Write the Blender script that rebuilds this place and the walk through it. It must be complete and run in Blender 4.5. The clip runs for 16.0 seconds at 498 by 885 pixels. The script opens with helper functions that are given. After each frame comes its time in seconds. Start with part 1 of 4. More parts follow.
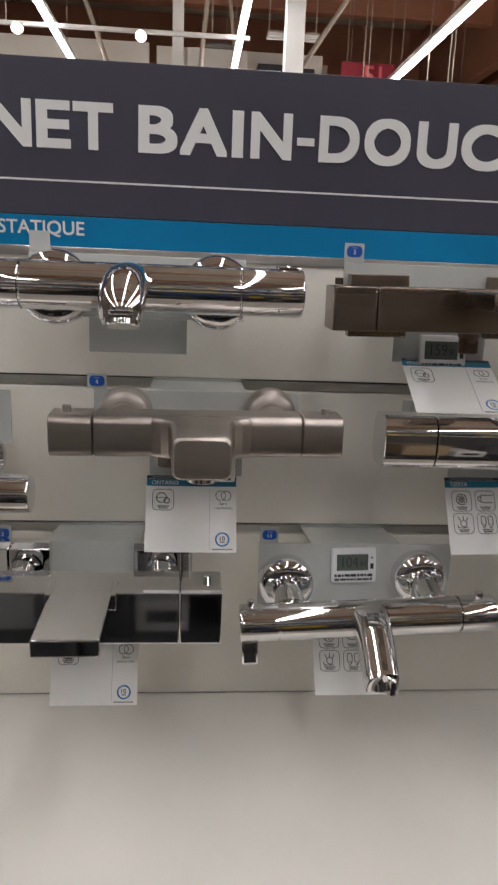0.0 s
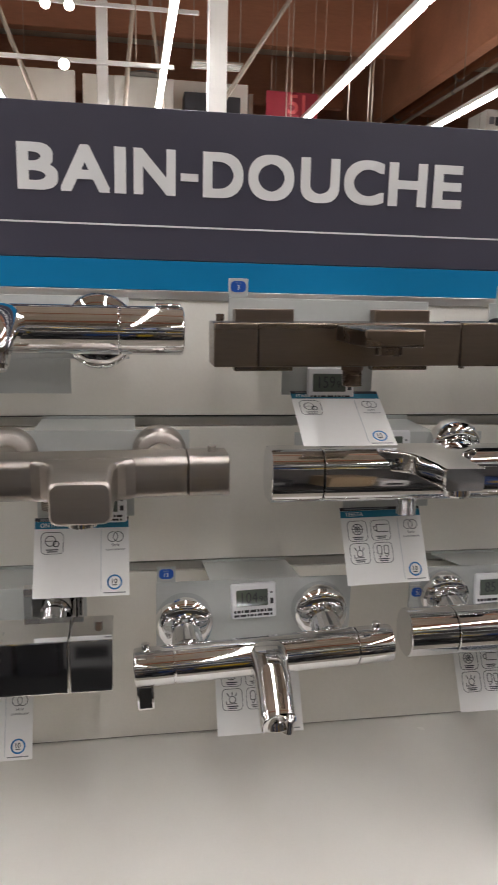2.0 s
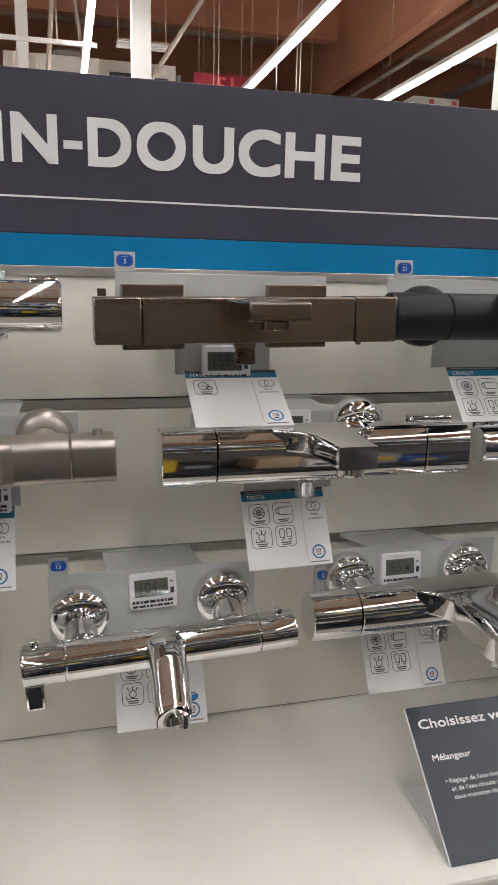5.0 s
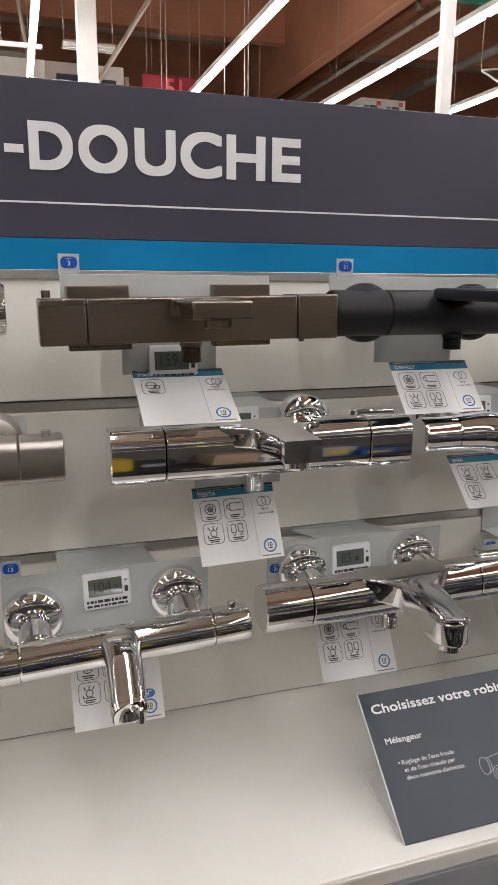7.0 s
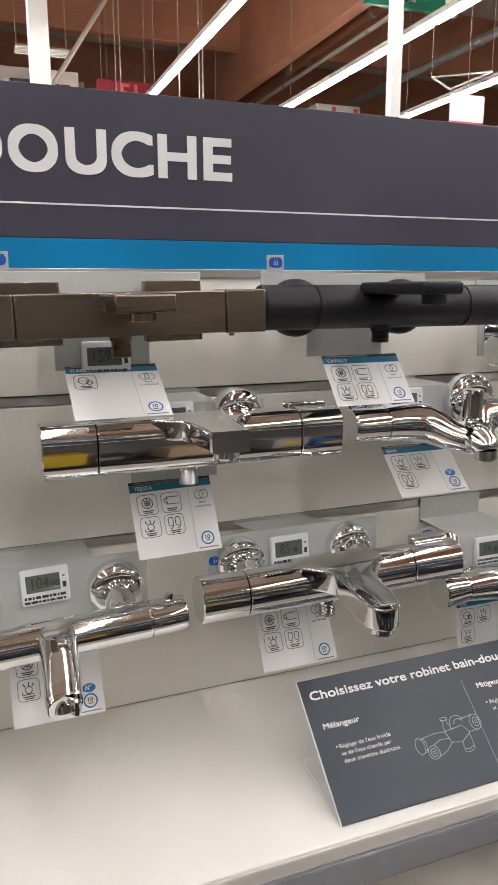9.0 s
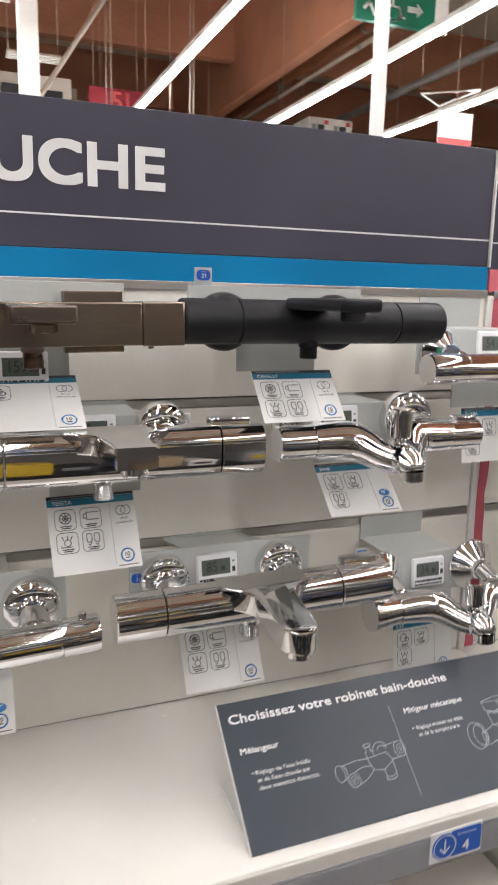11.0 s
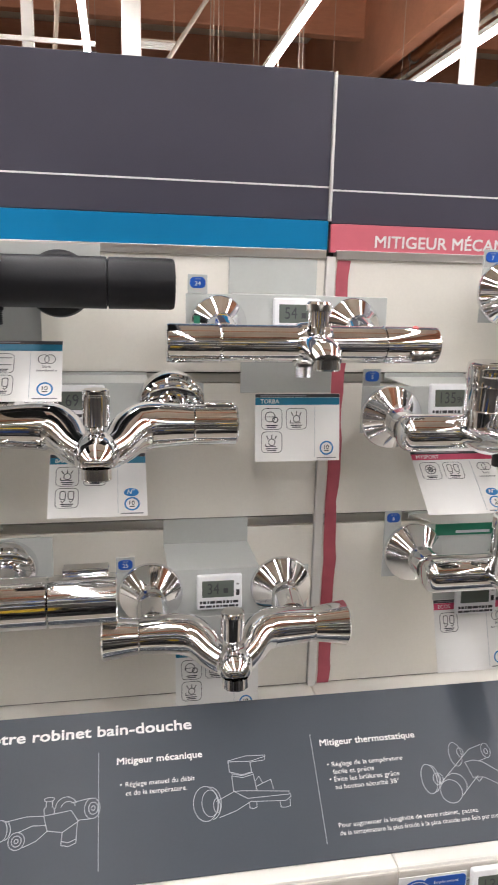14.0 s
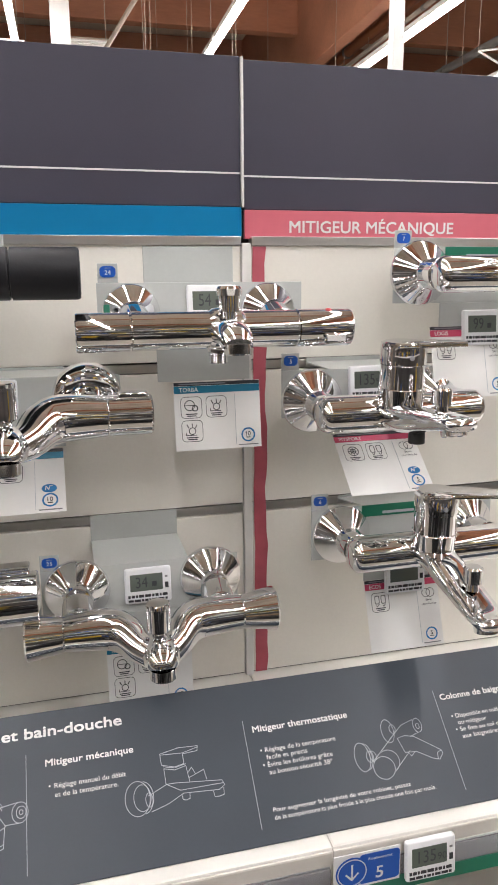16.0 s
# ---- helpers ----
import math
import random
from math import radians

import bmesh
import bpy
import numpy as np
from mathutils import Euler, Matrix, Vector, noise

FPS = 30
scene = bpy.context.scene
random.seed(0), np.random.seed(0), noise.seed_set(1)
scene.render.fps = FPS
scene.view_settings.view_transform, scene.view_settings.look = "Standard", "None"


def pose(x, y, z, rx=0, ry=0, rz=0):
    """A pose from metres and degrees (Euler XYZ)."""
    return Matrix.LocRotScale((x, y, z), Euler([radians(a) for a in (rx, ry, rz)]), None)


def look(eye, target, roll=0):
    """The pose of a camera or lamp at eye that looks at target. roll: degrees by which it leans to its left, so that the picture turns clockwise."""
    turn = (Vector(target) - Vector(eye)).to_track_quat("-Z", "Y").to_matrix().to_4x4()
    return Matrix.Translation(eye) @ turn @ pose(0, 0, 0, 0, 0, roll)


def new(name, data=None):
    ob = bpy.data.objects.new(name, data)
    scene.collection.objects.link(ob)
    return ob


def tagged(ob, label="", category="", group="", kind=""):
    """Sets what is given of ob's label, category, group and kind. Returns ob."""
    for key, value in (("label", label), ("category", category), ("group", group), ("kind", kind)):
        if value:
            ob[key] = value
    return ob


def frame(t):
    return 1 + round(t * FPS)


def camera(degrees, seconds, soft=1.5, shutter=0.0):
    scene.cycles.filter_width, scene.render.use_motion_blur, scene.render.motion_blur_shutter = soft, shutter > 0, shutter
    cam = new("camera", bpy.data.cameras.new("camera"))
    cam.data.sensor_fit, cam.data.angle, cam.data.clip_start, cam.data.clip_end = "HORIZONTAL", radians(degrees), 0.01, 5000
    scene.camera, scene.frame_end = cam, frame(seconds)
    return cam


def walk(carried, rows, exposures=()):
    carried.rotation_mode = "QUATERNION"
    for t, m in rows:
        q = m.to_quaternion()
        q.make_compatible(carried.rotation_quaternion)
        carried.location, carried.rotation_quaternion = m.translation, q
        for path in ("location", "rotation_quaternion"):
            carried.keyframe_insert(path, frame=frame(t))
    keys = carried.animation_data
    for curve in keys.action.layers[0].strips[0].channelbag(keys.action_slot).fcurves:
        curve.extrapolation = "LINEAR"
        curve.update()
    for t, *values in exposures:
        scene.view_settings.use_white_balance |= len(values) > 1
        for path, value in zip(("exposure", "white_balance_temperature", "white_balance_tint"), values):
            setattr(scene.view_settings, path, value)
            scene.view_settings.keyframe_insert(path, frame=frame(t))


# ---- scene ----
cam = camera(38.4, 16.0, shutter=0.5)
PATH = [
    (0, (-0.143, -0.875, 1.576), (0.023, 1.062, 1.107), 2.3),
    (0.5, (-0.133, -0.859, 1.586), (-0.034, 1.096, 1.176), 2.4),
    (1, (-0.131, -0.851, 1.587), (0.023, 1.108, 1.216), 2.1),
    (1.5, (-0.104, -0.863, 1.592), (0.066, 1.09, 1.192), 2.0),
    (2, (-0.086, -0.868, 1.591), (0.24, 1.063, 1.187), 1.4),
    (2.5, (-0.082, -0.868, 1.587), (0.282, 1.051, 1.156), 1.4),
    (3, (-0.07, -0.857, 1.582), (0.293, 1.055, 1.122), 1.7),
    (3.5, (-0.059, -0.853, 1.583), (0.335, 1.054, 1.127), 2.7),
    (4, (-0.055, -0.849, 1.585), (0.398, 1.051, 1.156), 2.5),
    (4.5, (-0.051, -0.847, 1.582), (0.412, 1.051, 1.153), 2.0),
    (5, (-0.033, -0.847, 1.58), (0.458, 1.042, 1.144), 1.2),
    (7.5, (-0.021, -0.871, 1.577), (0.593, 0.983, 1.15), 0.3),
    (8, (-0.009, -0.878, 1.573), (0.616, 0.974, 1.153), 0.1),
    (10.5, (0.023, -0.899, 1.567), (0.804, 0.894, 1.147), -0.3),
    (11, (0.08, -0.899, 1.573), (0.801, 0.925, 1.181), 1.2),
    (11.5, (0.182, -0.908, 1.579), (0.762, 0.975, 1.236), 2.3),
    (12, (0.272, -0.85, 1.572), (0.918, 1.016, 1.257), 0.8),
    (12.5, (0.346, -0.781, 1.568), (1.006, 1.064, 1.164), 0.9),
    (13, (0.461, -0.821, 1.566), (0.908, 1.073, 1.108), 1.6),
    (13.5, (0.547, -0.865, 1.538), (0.834, 1.058, 1.072), 0.6),
    (14, (0.563, -0.871, 1.551), (0.917, 1.049, 1.119), 1.4),
    (14.5, (0.566, -0.869, 1.549), (0.972, 1.046, 1.136), 0.9),
    (15, (0.576, -0.868, 1.544), (0.979, 1.042, 1.107), 0.0),
    (15.5, (0.592, -0.873, 1.540), (1.041, 1.029, 1.116), -0.3),
    (16, (0.601, -0.876, 1.539), (1.077, 1.017, 1.103), -0.5),
]
walk(cam, [(t, look(eye, target, roll)) for t, eye, target, roll in PATH],
     exposures=[(0, -0.28), (2, -0.06), (4.5, 0.08), (8, 0.29), (10.5, 0.52), (12, 0.60), (14, 0.66), (16, 0.58)])

# ---- world and light ----
world = bpy.data.worlds.new("world")
world.use_nodes = True
world.node_tree.nodes["Background"].inputs[0].default_value = (0.9, 0.85, 0.8, 1)
world.node_tree.nodes["Background"].inputs[1].default_value = 0.15
scene.world = world

TUBE_X = (-3.45, -1.58, 0.29, 2.20, 3.95, 5.65)
TUBE_Z = 3.86
LIGHT_W = 32.0
for tx in TUBE_X:
    lamp = bpy.data.lights.new("tube_light", "AREA")
    lamp.shape, lamp.size, lamp.size_y = "RECTANGLE", 0.09, 17.0
    lamp.energy, lamp.color = LIGHT_W * 17 / 10, (0.98, 0.97, 1.0)
    lo = new("tube_light", lamp)
    lo.matrix_world = pose(tx, 2.7, TUBE_Z - 0.062)


# ---- materials ----
def mat(name, color, rough=0.5, metal=0.0, vary=0.08, scale=6.0, bump=0.0, bscale=80.0, stretch=(1, 1, 1), coat=0.0, rvary=0.0):
    m = bpy.data.materials.new(name)
    m.use_nodes = True
    nt = m.node_tree
    b = nt.nodes["Principled BSDF"]
    b.inputs["Roughness"].default_value = rough
    b.inputs["Metallic"].default_value = metal
    b.inputs["Coat Weight"].default_value = coat
    tc = nt.nodes.new("ShaderNodeTexCoord")
    mp = nt.nodes.new("ShaderNodeMapping")
    mp.inputs["Scale"].default_value = stretch
    nt.links.new(tc.outputs["Object"], mp.inputs[0])
    n1 = nt.nodes.new("ShaderNodeTexNoise")
    n1.inputs["Scale"].default_value, n1.inputs["Detail"].default_value = scale, 6
    n2 = nt.nodes.new("ShaderNodeTexNoise")
    n2.inputs["Scale"].default_value, n2.inputs["Detail"].default_value = bscale, 3
    for n in (n1, n2):
        nt.links.new(mp.outputs[0], n.inputs["Vector"])
    add = nt.nodes.new("ShaderNodeMath")
    add.operation = "MULTIPLY_ADD"
    add.inputs[1].default_value = 0.35
    nt.links.new(n2.outputs[0], add.inputs[0])
    nt.links.new(n1.outputs[0], add.inputs[2])
    rr = nt.nodes.new("ShaderNodeMapRange")
    rr.inputs[1].default_value, rr.inputs[2].default_value = 0.4, 0.95
    rr.inputs[3].default_value, rr.inputs[4].default_value = 1 - vary, 1 + vary
    nt.links.new(add.outputs[0], rr.inputs[0])
    mix = nt.nodes.new("ShaderNodeVectorMath")
    mix.operation = "SCALE"
    mix.inputs[0].default_value = color
    nt.links.new(rr.outputs[0], mix.inputs["Scale"])
    nt.links.new(mix.outputs[0], b.inputs["Base Color"])
    if rvary:
        r2 = nt.nodes.new("ShaderNodeMapRange")
        r2.inputs[1].default_value, r2.inputs[2].default_value = 0.3, 0.75
        r2.inputs[3].default_value, r2.inputs[4].default_value = max(0.0, rough - rvary), rough + rvary
        nt.links.new(n1.outputs[0], r2.inputs[0])
        nt.links.new(r2.outputs[0], b.inputs["Roughness"])
    if bump:
        bp = nt.nodes.new("ShaderNodeBump")
        bp.inputs["Strength"].default_value, bp.inputs["Distance"].default_value = bump, 0.002
        nt.links.new(n2.outputs[0], bp.inputs["Height"])
        nt.links.new(bp.outputs[0], b.inputs["Normal"])
    return m


def glow(name, color, strength):
    m = bpy.data.materials.new(name)
    m.use_nodes = True
    b = m.node_tree.nodes["Principled BSDF"]
    b.inputs["Base Color"].default_value = (*color, 1)
    b.inputs["Emission Color"].default_value = (*color, 1)
    b.inputs["Emission Strength"].default_value = strength
    return m


def clear(name, color, rough):
    m = bpy.data.materials.new(name)
    m.use_nodes = True
    b = m.node_tree.nodes["Principled BSDF"]
    b.inputs["Base Color"].default_value = (*color, 1)
    b.inputs["Roughness"].default_value = rough
    b.inputs["Transmission Weight"].default_value = 0.85
    b.inputs["IOR"].default_value = 1.2
    return m


CHROME = mat("chrome", (0.80, 0.80, 0.805), 0.045, 1.0, 0.02, 20, rvary=0.015)
CHROME_WORN = mat("chrome_worn", (0.74, 0.735, 0.72), 0.09, 1.0, 0.04, 30, rvary=0.03)
NICKEL = mat("brushed_nickel", (0.46, 0.42, 0.38), 0.36, 1.0, 0.10, 30, 0.06, 260, (0.12, 1, 1), rvary=0.05)
BRONZE = mat("brushed_bronze", (0.25, 0.20, 0.16), 0.27, 1.0, 0.14, 14, 0.10, 300, (0.12, 1, 1), rvary=0.08)
BLACK = mat("matt_black", (0.016, 0.016, 0.018), 0.42, 0.0, 0.15, 15, 0.05, 400)
BLACK.node_tree.nodes["Principled BSDF"].inputs["Specular IOR Level"].default_value = 0.22
RUBBER = mat("black_plastic", (0.02, 0.02, 0.02), 0.5, 0.0, 0.1)
PANEL = mat("panel_paint", (0.82, 0.785, 0.71), 0.42, 0.0, 0.05, 3.0, 0.06, 300, rvary=0.06)
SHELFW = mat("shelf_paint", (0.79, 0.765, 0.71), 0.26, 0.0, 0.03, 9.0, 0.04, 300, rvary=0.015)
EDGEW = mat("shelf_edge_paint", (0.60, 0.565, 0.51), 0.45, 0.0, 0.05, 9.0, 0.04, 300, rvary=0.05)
ALU = mat("aluminium", (0.62, 0.60, 0.57), 0.32, 1.0, 0.08, 12, 0.1, 200, (0.1, 1, 1), rvary=0.06)
PLATE = mat("grey_plate", (0.47, 0.485, 0.465), 0.34, 0.0, 0.06, 8, 0.04, 200, rvary=0.06)
HEADER = mat("header_print", (0.055, 0.052, 0.074), 0.36, 0.0, 0.10, 5, 0.03, 500, rvary=0.06)
HEADER.node_tree.nodes["Principled BSDF"].inputs["Specular IOR Level"].default_value = 0.38
BLUE = mat("blue_print", (0.0, 0.175, 0.37), 0.5, 0.0, 0.05, 5)
BLUE.node_tree.nodes["Principled BSDF"].inputs["Specular IOR Level"].default_value = 0.2
PINK = mat("pink_print", (0.62, 0.14, 0.18), 0.45, 0.0, 0.06, 5)
TAPE = mat("red_tape", (0.48, 0.10, 0.13), 0.5, 0.0, 0.12, 30, 0.2, 60)
LETTER = mat("white_print", (0.78, 0.77, 0.75), 0.45, 0.0, 0.02, 5)
TAGBLUE = mat("tag_blue", (0.005, 0.085, 0.42), 0.4, 0.0, 0.04)
PAPER = mat("card_paper", (0.80, 0.79, 0.76), 0.5, 0.0, 0.03, 8, 0.04, 120)
INK = mat("dark_ink", (0.03, 0.03, 0.035), 0.55, 0.0, 0.05)
GREYINK = mat("grey_ink", (0.22, 0.22, 0.23), 0.55, 0.0, 0.05)
BANDBLUE = mat("card_band_blue", (0.004, 0.16, 0.27), 0.45, 0.0, 0.04)
BANDPINK = mat("card_band_pink", (0.55, 0.05, 0.12), 0.45, 0.0, 0.04)
RINGBLUE = mat("ring_blue", (0.02, 0.20, 0.50), 0.5, 0.0, 0.03)
LECTERN = mat("lectern_print", (0.039, 0.049, 0.062), 0.34, 0.0, 0.10, 4, 0.02, 400, rvary=0.04)
LECTERN.node_tree.nodes["Principled BSDF"].inputs["Specular IOR Level"].default_value = 0.35
LINEART = mat("line_print", (0.42, 0.45, 0.48), 0.5, 0.0, 0.03)
CASE = mat("display_case", (0.78, 0.78, 0.79), 0.32, 0.0, 0.03)
SCREEN = mat("lcd_screen", (0.115, 0.135, 0.115), 0.15, 0.0, 0.05, 20, coat=0.4)
GREEN = mat("green_print", (0.005, 0.16, 0.09), 0.45, 0.0, 0.05)
CLEARP = clear("clear_plastic", (0.86, 0.86, 0.90), 0.12)
CARTON = mat("white_carton", (0.70, 0.67, 0.61), 0.5, 0.0, 0.07, 6, 0.06, 80)
CREAM = mat("cream_cladding", (0.86, 0.82, 0.74), 0.45, 0.0, 0.05, 2.0)
STEELW = mat("white_steel", (0.74, 0.72, 0.68), 0.4, 0.0, 0.06, 5, rvary=0.05)
DARKGAP = mat("dark_gap", (0.10, 0.095, 0.09), 0.6, 0.0, 0.1)
FLOORM = mat("floor_tile", (0.38, 0.34, 0.29), 0.25, 0.0, 0.12, 3, 0.05, 60, rvary=0.08)
WALLM = mat("store_wall", (0.40, 0.33, 0.26), 0.7, 0.0, 0.15, 1.5)
BEAMM = mat("brown_beam", (0.46, 0.20, 0.115), 0.55, 0.0, 0.22, 1.2, 0.2, 30, (0.2, 1, 1))
DECKM = mat("roof_deck", (0.58, 0.50, 0.41), 0.65, 0.0, 0.18, 0.8, 0.2, 20)
PIPEG = mat("grey_pipe", (0.24, 0.22, 0.20), 0.45, 0.3, 0.15, 5)
PIPEO = mat("copper_pipe", (0.30, 0.11, 0.05), 0.45, 0.2, 0.15, 5)
RODM = mat("beige_rod", (0.42, 0.35, 0.28), 0.5, 0.1, 0.1, 5)
REDM = mat("red_banner", (0.28, 0.015, 0.03), 0.55, 0.0, 0.08)
REDLT = mat("red_light_print", (0.65, 0.10, 0.10), 0.55, 0.0, 0.05)
TUBEM = glow("tube_glow", (0.99, 0.97, 0.98), 24.0)
SPOTM = glow("spot_glow", (1.0, 0.93, 0.80), 25.0)


# ---- geometry helpers ----
def finish(bm, sharp=0.6):
    bm.normal_update()
    for f in bm.faces:
        f.smooth = True
    for e in bm.edges:
        if len(e.link_faces) == 2 and e.calc_face_angle(0) > sharp:
            e.smooth = False


def part(name, bm, material, parent=None, label="", sharp=0.36):
    finish(bm, sharp)
    me = bpy.data.meshes.new(name)
    bm.to_mesh(me)
    bm.free()
    me.materials.append(material)
    ob = new(name, me)
    if parent is not None:
        ob.parent = parent
    if label:
        ob["label"] = label
    return ob


def thing(name, place, label, category, group=""):
    ob = new(name)
    ob.empty_display_size = 0.02
    ob.location = place
    return tagged(ob, label, category, group)


def box(x0, x1, y0, y1, z0, z1, bev=0.0, bm=None, seg=2):
    bm = bm or bmesh.new()
    m = Matrix.Translation(((x0 + x1) / 2, (y0 + y1) / 2, (z0 + z1) / 2)) @ Matrix.Diagonal((x1 - x0, y1 - y0, z1 - z0, 1))
    got = bmesh.ops.create_cube(bm, size=1.0, matrix=m)
    if bev:
        edges = list({e for v in got["verts"] for e in v.link_edges})
        bmesh.ops.bevel(bm, geom=edges, offset=bev, segments=seg, profile=0.5, affect="EDGES")
    return bm


def frame_of(axis):
    a = Vector(axis).normalized()
    u = a.orthogonal().normalized()
    return a, u, a.cross(u)


def lathe(prof, origin, axis, seg=32, bm=None):
    """prof: (distance along the axis, radius)."""
    bm = bm or bmesh.new()
    o = Vector(origin)
    a, u, w = frame_of(axis)
    rings = []
    for d, r in prof:
        ring = [bm.verts.new(o + a * d + (u * math.cos(k) + w * math.sin(k)) * max(r, 1e-5)) for k in (2 * math.pi * i / seg for i in range(seg))]
        rings.append(ring)
    for p, q in zip(rings, rings[1:]):
        for i in range(seg):
            j = (i + 1) % seg
            bm.faces.new((p[i], p[j], q[j], q[i]))
    bm.faces.new(rings[0][::-1])
    bm.faces.new(rings[-1])
    bmesh.ops.recalc_face_normals(bm, faces=bm.faces)
    return bm


def rod(p0, p1, r, seg=20, bm=None, bev=0.0):
    p0, p1 = Vector(p0), Vector(p1)
    n = (p1 - p0).length
    b = bev or min(r * 0.08, n * 0.1)
    return lathe([(0, r - b), (b, r), (n - b, r), (n, r - b)], p0, p1 - p0, seg, bm)


def sweep(pts, radii, seg=24, side=(1, 0, 0), bm=None, sub=6, power=2.0):
    """A tube along smooth pts; radii are (across the side vector, other)."""
    bm = bm or bmesh.new()
    P = [Vector(p) for p in pts]
    R = [Vector((*(r if isinstance(r, tuple) else (r, r)), 0)) for r in radii]

    def cr(L, i, t):
        p0, p1, p2, p3 = L[max(i - 1, 0)], L[i], L[i + 1], L[min(i + 2, len(L) - 1)]
        return 0.5 * (2 * p1 + (p2 - p0) * t + (2 * p0 - 5 * p1 + 4 * p2 - p3) * t * t + (3 * p1 - p0 - 3 * p2 + p3) * t ** 3)
    Q = [(cr(P, i, k / sub), cr(R, i, k / sub)) for i in range(len(P) - 1) for k in range(sub)] + [(P[-1], R[-1])]
    rings = []
    s = Vector(side)
    for n, (p, r) in enumerate(Q):
        tan = (Q[min(n + 1, len(Q) - 1)][0] - Q[max(n - 1, 0)][0]).normalized()
        a = (s - tan * s.dot(tan)).normalized()
        b = tan.cross(a)
        ring = []
        for i in range(seg):
            c, d = math.cos(2 * math.pi * i / seg), math.sin(2 * math.pi * i / seg)
            c = math.copysign(abs(c) ** (2 / power), c)
            d = math.copysign(abs(d) ** (2 / power), d)
            ring.append(bm.verts.new(p + a * c * max(r[0], 1e-5) + b * d * max(r[1], 1e-5)))
        rings.append(ring)
    for p, q in zip(rings, rings[1:]):
        for i in range(seg):
            j = (i + 1) % seg
            bm.faces.new((p[i], p[j], q[j], q[i]))
    bm.faces.new(rings[0][::-1])
    bm.faces.new(rings[-1])
    bmesh.ops.recalc_face_normals(bm, faces=bm.faces)
    return bm


def rrect(w, h, r, n=6):
    out = []
    for cx, cz, a0 in ((w / 2 - r, h / 2 - r, 0), (-w / 2 + r, h / 2 - r, 90), (-w / 2 + r, -h / 2 + r, 180), (w / 2 - r, -h / 2 + r, 270)):
        for i in range(n + 1):
            a = radians(a0 + 90 * i / n)
            out.append((cx + r * math.cos(a), cz + r * math.sin(a)))
    return out


def extrude_x(outline, x0, x1, bev=0.001, bm=None):
    """An outline in (y, z) drawn along x, with eased ends."""
    bm = bm or bmesh.new()
    rings = []
    for x, k in ((x0, 0.95), (x0 + bev, 1.0), (x1 - bev, 1.0), (x1, 0.95)):
        rings.append([bm.verts.new((x, y * k, z * k)) for y, z in outline])
    n = len(outline)
    for p, q in zip(rings, rings[1:]):
        for i in range(n):
            j = (i + 1) % n
            bm.faces.new((p[i], p[j], q[j], q[i]))
    bm.faces.new(rings[0][::-1])
    bm.faces.new(rings[-1])
    bmesh.ops.recalc_face_normals(bm, faces=bm.faces)
    return bm


def loft_y(stations, r=0.003, bm=None):
    """Straight-sided block along y; each station is (y, x centre, half width, top z, bottom z)."""
    bm = bm or bmesh.new()
    rings = []
    for y, xc, hw, zt, zb in stations:
        rr = min(r, hw * 0.9, (zt - zb) * 0.45)
        rings.append([bm.verts.new((xc + x, y, (zt + zb) / 2 + z)) for x, z in rrect(2 * hw, zt - zb, rr, 4)])
    n = len(rings[0])
    for p, q in zip(rings, rings[1:]):
        for i in range(n):
            j = (i + 1) % n
            bm.faces.new((p[i], p[j], q[j], q[i]))
    bm.faces.new(rings[0][::-1])
    bm.faces.new(rings[-1])
    bmesh.ops.recalc_face_normals(bm, faces=bm.faces)
    return bm


def taper(stations, n, ease):
    """Stations between the first and the last one, the half width easing in a hollow curve."""
    a, b = stations
    out = []
    for k in range(n + 1):
        t = k / n
        w = (1 - t) ** ease
        out.append((a[0] + (b[0] - a[0]) * t, a[1] + (b[1] - a[1]) * t, b[2] + (a[2] - b[2]) * w, a[3] + (b[3] - a[3]) * t, a[4] + (b[4] - a[4]) * t))
    return out


def sheet(outline, thick, bm=None):
    """A flat outline in (x, z) facing -y, thick towards +y."""
    bm = bm or bmesh.new()
    f = [bm.verts.new((x, 0, z)) for x, z in outline]
    b = [bm.verts.new((x, thick, z)) for x, z in outline]
    n = len(f)
    bm.faces.new(f)
    bm.faces.new(b[::-1])
    for i in range(n):
        j = (i + 1) % n
        bm.faces.new((f[i], b[i], b[j], f[j]))
    bmesh.ops.recalc_face_normals(bm, faces=bm.faces)
    return bm


def ribbon(pts, w, bm=None, closed=False, y=0.0):
    """A thin printed line through (x, z) points, facing -y."""
    bm = bm or bmesh.new()
    n = len(pts)
    for i in range(n if closed else n - 1):
        p, q = Vector((*pts[i], 0)), Vector((*pts[(i + 1) % n], 0))
        d = (q - p).normalized() if (q - p).length > 1e-9 else Vector((1, 0, 0))
        k = Vector((-d.y, d.x, 0)) * (w / 2)
        p, q = p - d * w * 0.4, q + d * w * 0.4
        bm.faces.new([bm.verts.new((v.x, y, v.y)) for v in (p - k, q - k, q + k, p + k)])
    return bm


def circle(cx, cz, rx, rz=None, n=24, a0=0, a1=360):
    rz = rz or rx
    return [(cx + rx * math.cos(radians(a0 + (a1 - a0) * i / n)), cz + rz * math.sin(radians(a0 + (a1 - a0) * i / n))) for i in range(n + (a1 - a0 < 360))]


